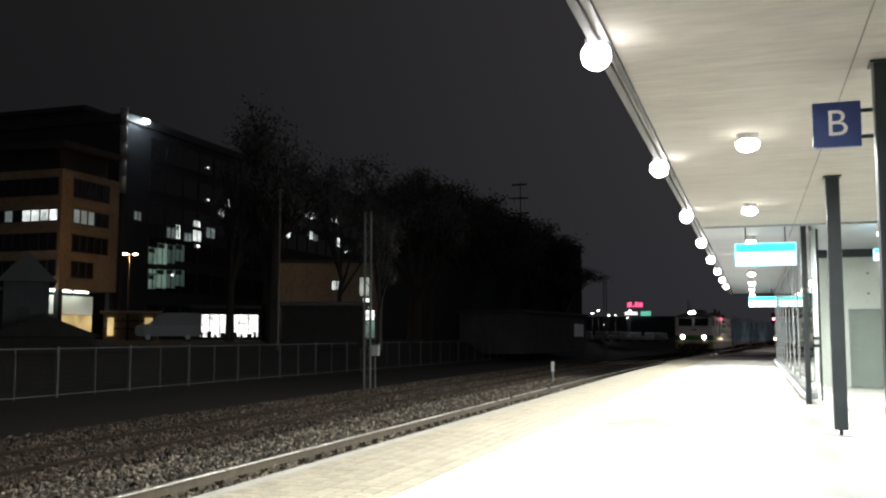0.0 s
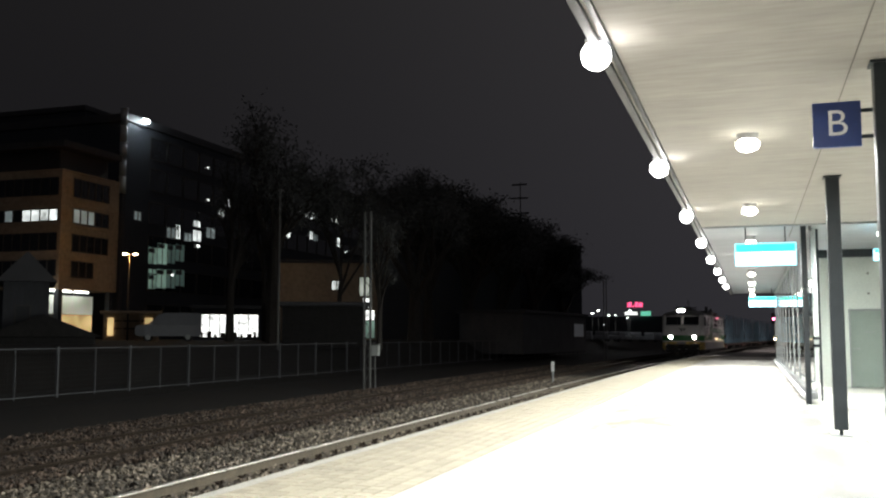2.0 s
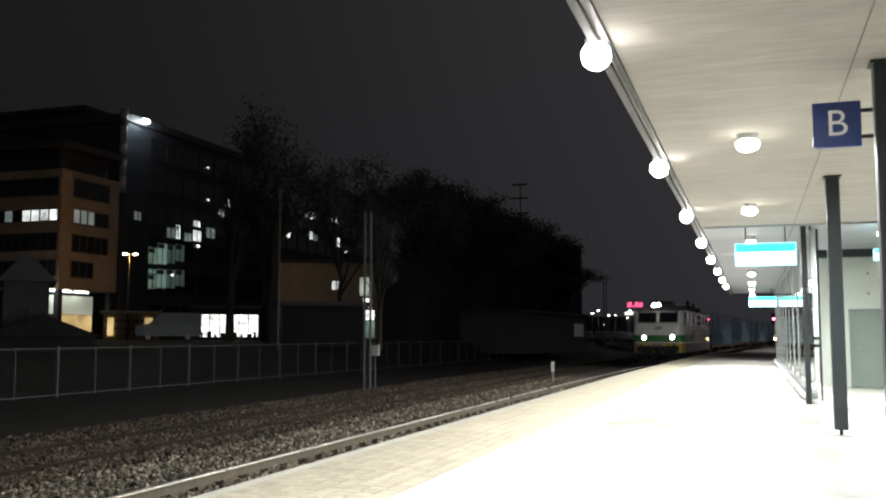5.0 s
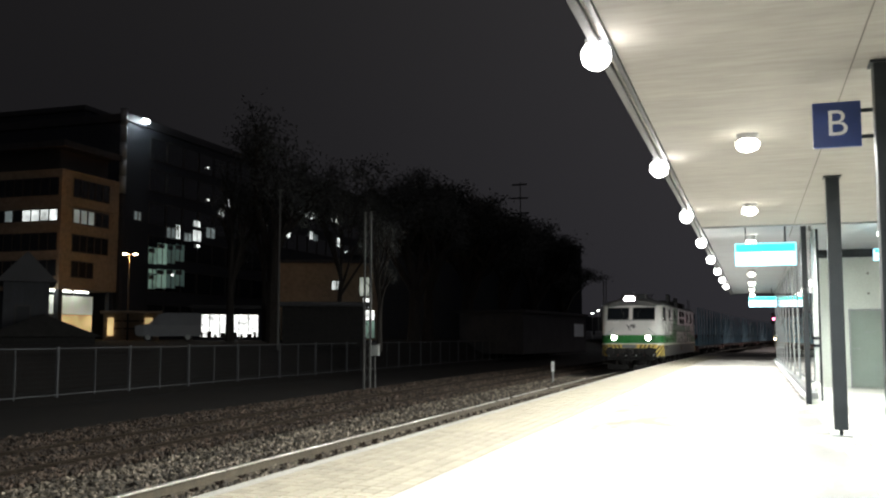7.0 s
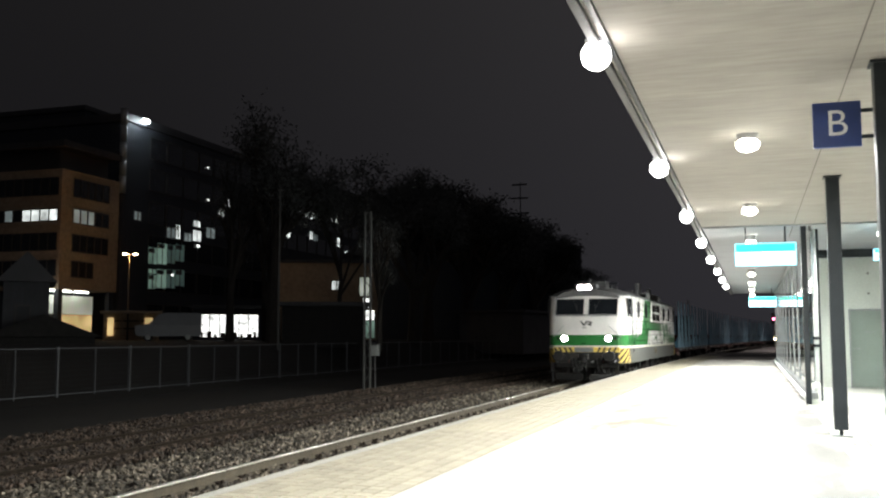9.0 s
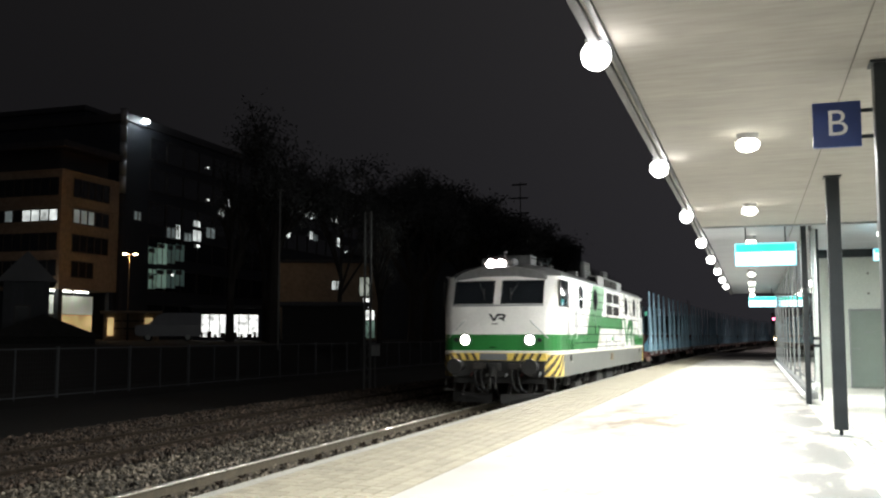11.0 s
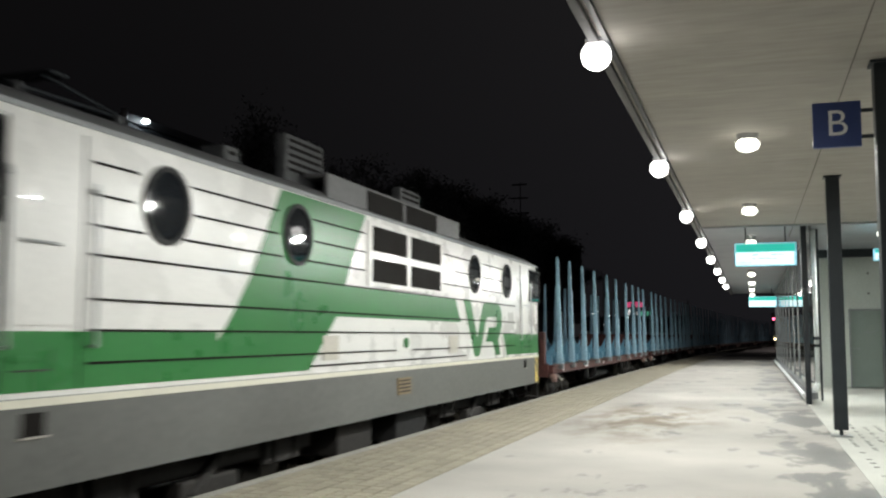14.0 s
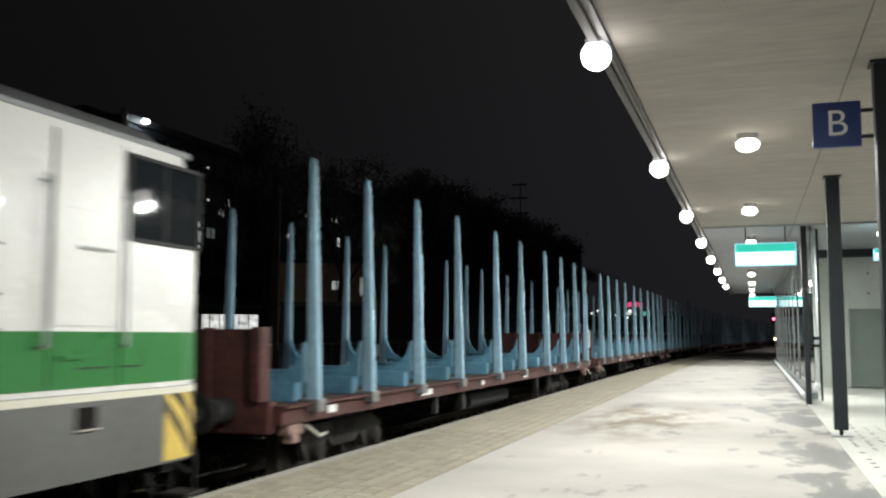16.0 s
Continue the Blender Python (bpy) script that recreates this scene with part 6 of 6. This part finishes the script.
box(bm, -14, 12, 0.6, 8, 0.3, 5.3)
part("building", bm, M["concrete_dark"], sign, "dark shop building under the sign")
rng = random.Random(21)
for x, y, z, r in ((-22.6, 140, 4.6, 0.28), (-22.0, 142, 5.0, 0.28), (-20.3, 141, 4.3, 0.25), (-19.2, 140, 4.3, 0.2), (-20.9, 140, 3.0, 0.2), (-17.2, 141, 4.9, 0.3), (-17.4, 140, 3.9, 0.2), (-23.2, 138, 1.5, 0.25)):
    lamp = thing("far_lamp", "distant white street light", "lamp", "far lamps", place=pose(x, y, 0.4))
    bm = bm_new()
    bar(bm, (0, 0, 0), (0, 0, z - 0.4), 0.05, seg=6)
    part("pole", bm, M["mast"], lamp)
    bm = bm_new()
    bmesh.ops.create_uvsphere(bm, u_segments=10, v_segments=6, radius=r * 0.62, matrix=Matrix.Translation((0, 0, z - 0.4)) @ Matrix.Diagonal((1.2, 1, 0.7, 1)))
    part("head", bm, M["strip_light"], lamp)
for k in range(9):
    car = thing("far_car", "distant parked car in dim light", "car", "far cars", place=pose(-24 + k * 1.35, 120 + k * 3.0, 0.6 - 0.03 * k, 0, 0, rng.uniform(-20, 20)))
    bm = bm_new()
    box(bm, -0.85, 0.85, 0, 4.2, 0.3, 0.85, 0.12)
    box(bm, -0.75, 0.75, 1.0, 3.4, 0.85, 1.4, 0.15)
    part("body", bm, M["van"], car)
    for s in (-1, 1):
        for y in (0.8, 3.4):
            bm = bm_new()
            bar(bm, (s * 0.7, y, 0.3), (s * 0.87, y, 0.3), 0.3, seg=14)
            part("wheel", bm, M["black"], car)
point_lamp("car_park_light", (-19.0, 136.0, 6.0), 160, 0.3, (0.9, 0.95, 1.0))


def signal():
    s = thing("signal_post", "railway signal with a glowing red lamp", "signal", place=pose(2.40, 120, -0.9))
    bm = bm_new()
    bar(bm, (0, 0.2, 0.8), (0, 0.2, 4.9), 0.07)
    part("post", bm, M["mast"], s)
    bm = bm_new()
    box(bm, -0.3, 0.3, 0.0, 0.14, 3.6, 4.9, 0.04)
    part("board", bm, M["black"], s)
    part("red_lamp", disc(bm_new(), (-0.05, -0.01, 4.2), (0, -1, 0), 0.15, 0.05, 18), M["red_signal"], s, "glowing red lamp")
    w = thing("low_lamp", "small white lamp low at the platform end", "lamp", place=pose(2.46, 120, -0.2))
    bm = bm_new()
    bar(bm, (0, 0, 0), (0, 0, 1.0), 0.05)
    part("post", bm, M["mast"], w)
    bm = bm_new()
    bmesh.ops.create_uvsphere(bm, u_segments=10, v_segments=6, radius=0.13, matrix=Matrix.Translation((0, 0, 1.1)))
    part("head", bm, M["sodium"], w)


signal()

lm = thing("radio_mast", "thin far lattice mast with crossbars", "mast", place=pose(-28.6, 120, 0.9))
bm = bm_new()
bar(bm, (0, 0, 0), (0, 0, 20.5), 0.14, 0.06, seg=6)
part("shaft", bm, M["wire"], lm)
for z, w in ((20.2, 1.1), (18.4, 1.3), (16.4, 1.4), (14.6, 1.4)):
    bm = bm_new()
    box(bm, -w, w * 0.8, -0.08, 0.08, z - 0.1, z + 0.1)
    part("crossbar", bm, M["wire"], lm)

# ---- the train ----
loco, loco_wheels = locomotive()
first = wagon()
wagons = [first] + [copy_thing(first, Matrix.Identity(4)) for _ in range(8)]

# ---- paving pieces ----
X0, PAVE, LONG = TRACK_X + EDGE + 0.135, 0.173, 0.165
bm = bm_new()
box(bm, 0.013, PAVE - 0.013, 0.005, LONG - 0.005, -0.06, 0.0, 0.0)
for v in bm.verts:
    if v.co.z > -0.01:
        v.co.x += 0.006 if v.co.x < 0.08 else -0.006
        v.co.y += 0.003 if v.co.y < 0.08 else -0.003
paver_mesh = bpy.data.meshes.new("paver")
bm.to_mesh(paver_mesh)
bm.free()
paver_mesh.materials.append(M["paver"])
rng = random.Random(9)
for i in range(37):
    for j in range(8):
        ob = new("paver", paver_mesh)
        ob.parent = platform
        ob.location = (X0 + j * PAVE, 6.4 + i * LONG, rng.uniform(0.0, 0.003))
cube_v = [tuple(v.co) for v in paver_mesh.vertices]
cube_f = [tuple(p.vertices) for p in paver_mesh.polygons]
verts, faces = [], []
for i in list(range(-72, 0)) + list(range(37, 348)):
    for j in range(8):
        a = 6.4 + i * LONG
        dx = along(a, 0)[0] - TRACK_X
        z = rng.uniform(0.0, 0.004)
        k = len(verts)
        verts.extend((x + X0 + j * PAVE + dx, y + a, zz + z) for x, y, zz in cube_v)
        faces.extend(tuple(q + k for q in f) for f in cube_f)
me = bpy.data.meshes.new("pavers")
me.from_pydata(verts, [], faces)
me.materials.append(M["paver"])
ob = new("pavers", me)
ob.parent = platform
tagged(ob, "small square concrete pavers", kind="stuff")

# ---- motion ----
RUN = ((0.0, 80.0), (2.0, 72.6), (4.0, 64.2), (6.5, 51.2), (9.0, 36.3), (11.5, 20.14), (12.5, 13.52), (13.5, 6.82), (14.0, 3.48), (14.5, 0.02), (15.0, -3.55), (15.5, -7.07), (16.0, -10.5))


def front_at(t):
    """How far along the track the locomotive's front is, smoothly between the known times."""
    n = len(RUN)
    slope = []
    for i in range(n):
        a, b = RUN[max(0, i - 1)], RUN[min(n - 1, i + 1)]
        slope.append((b[1] - a[1]) / (b[0] - a[0]))
    slope[0] = -3.5
    for i in range(n - 1):
        (t0, s0), (t1, s1) = RUN[i], RUN[i + 1]
        if t <= t1 + 1e-6:
            h = t1 - t0
            u = (t - t0) / h
            return (2 * u**3 - 3 * u**2 + 1) * s0 + (u**3 - 2 * u**2 + u) * h * slope[i] + (3 * u**2 - 2 * u**3) * s1 + (u**3 - u**2) * h * slope[i + 1]
    return RUN[-1][1]


def on_track(a, b0, b1):
    """The pose of a vehicle whose front is at a, with bogies b0 and b1 behind it."""
    p, q = Vector(along(a + b0)[:2]), Vector(along(a + b1)[:2])
    d = (q - p).normalized()
    f = p - d * b0
    return pose(f.x, f.y, RAIL_Z, 0, 0, math.degrees(math.atan2(-d.x, d.y)))


def motions():
    half = [k * 0.5 for k in range(33)]
    walk(loco, [(t, on_track(front_at(t), LEN / 2 - 4.5, LEN / 2 + 4.5)) for t in half])
    fine = [k / 15 for k in range(241)]
    run = [front_at(0.0) - front_at(t) for t in fine]
    for ob, r in loco_wheels:
        x, y, z = ob.location
        walk(ob, [(t, pose(x, y, z, math.degrees(d / r) % 360)) for t, d in zip(fine, run)])
    for k, w in enumerate(wagons):
        gap = LEN + 1.23 + k * PITCH
        walk(w, [(t, on_track(front_at(t) + gap, 2.6, WAGON_LEN - 2.6)) for t in half])
        for ob in w.children_recursive:
            if ob.name.startswith("wheelset"):
                x, y, z = ob.location
                walk(ob, [(t, pose(x, y, z, math.degrees(d / 0.46) % 360)) for t, d in zip(fine, run)])


motions()
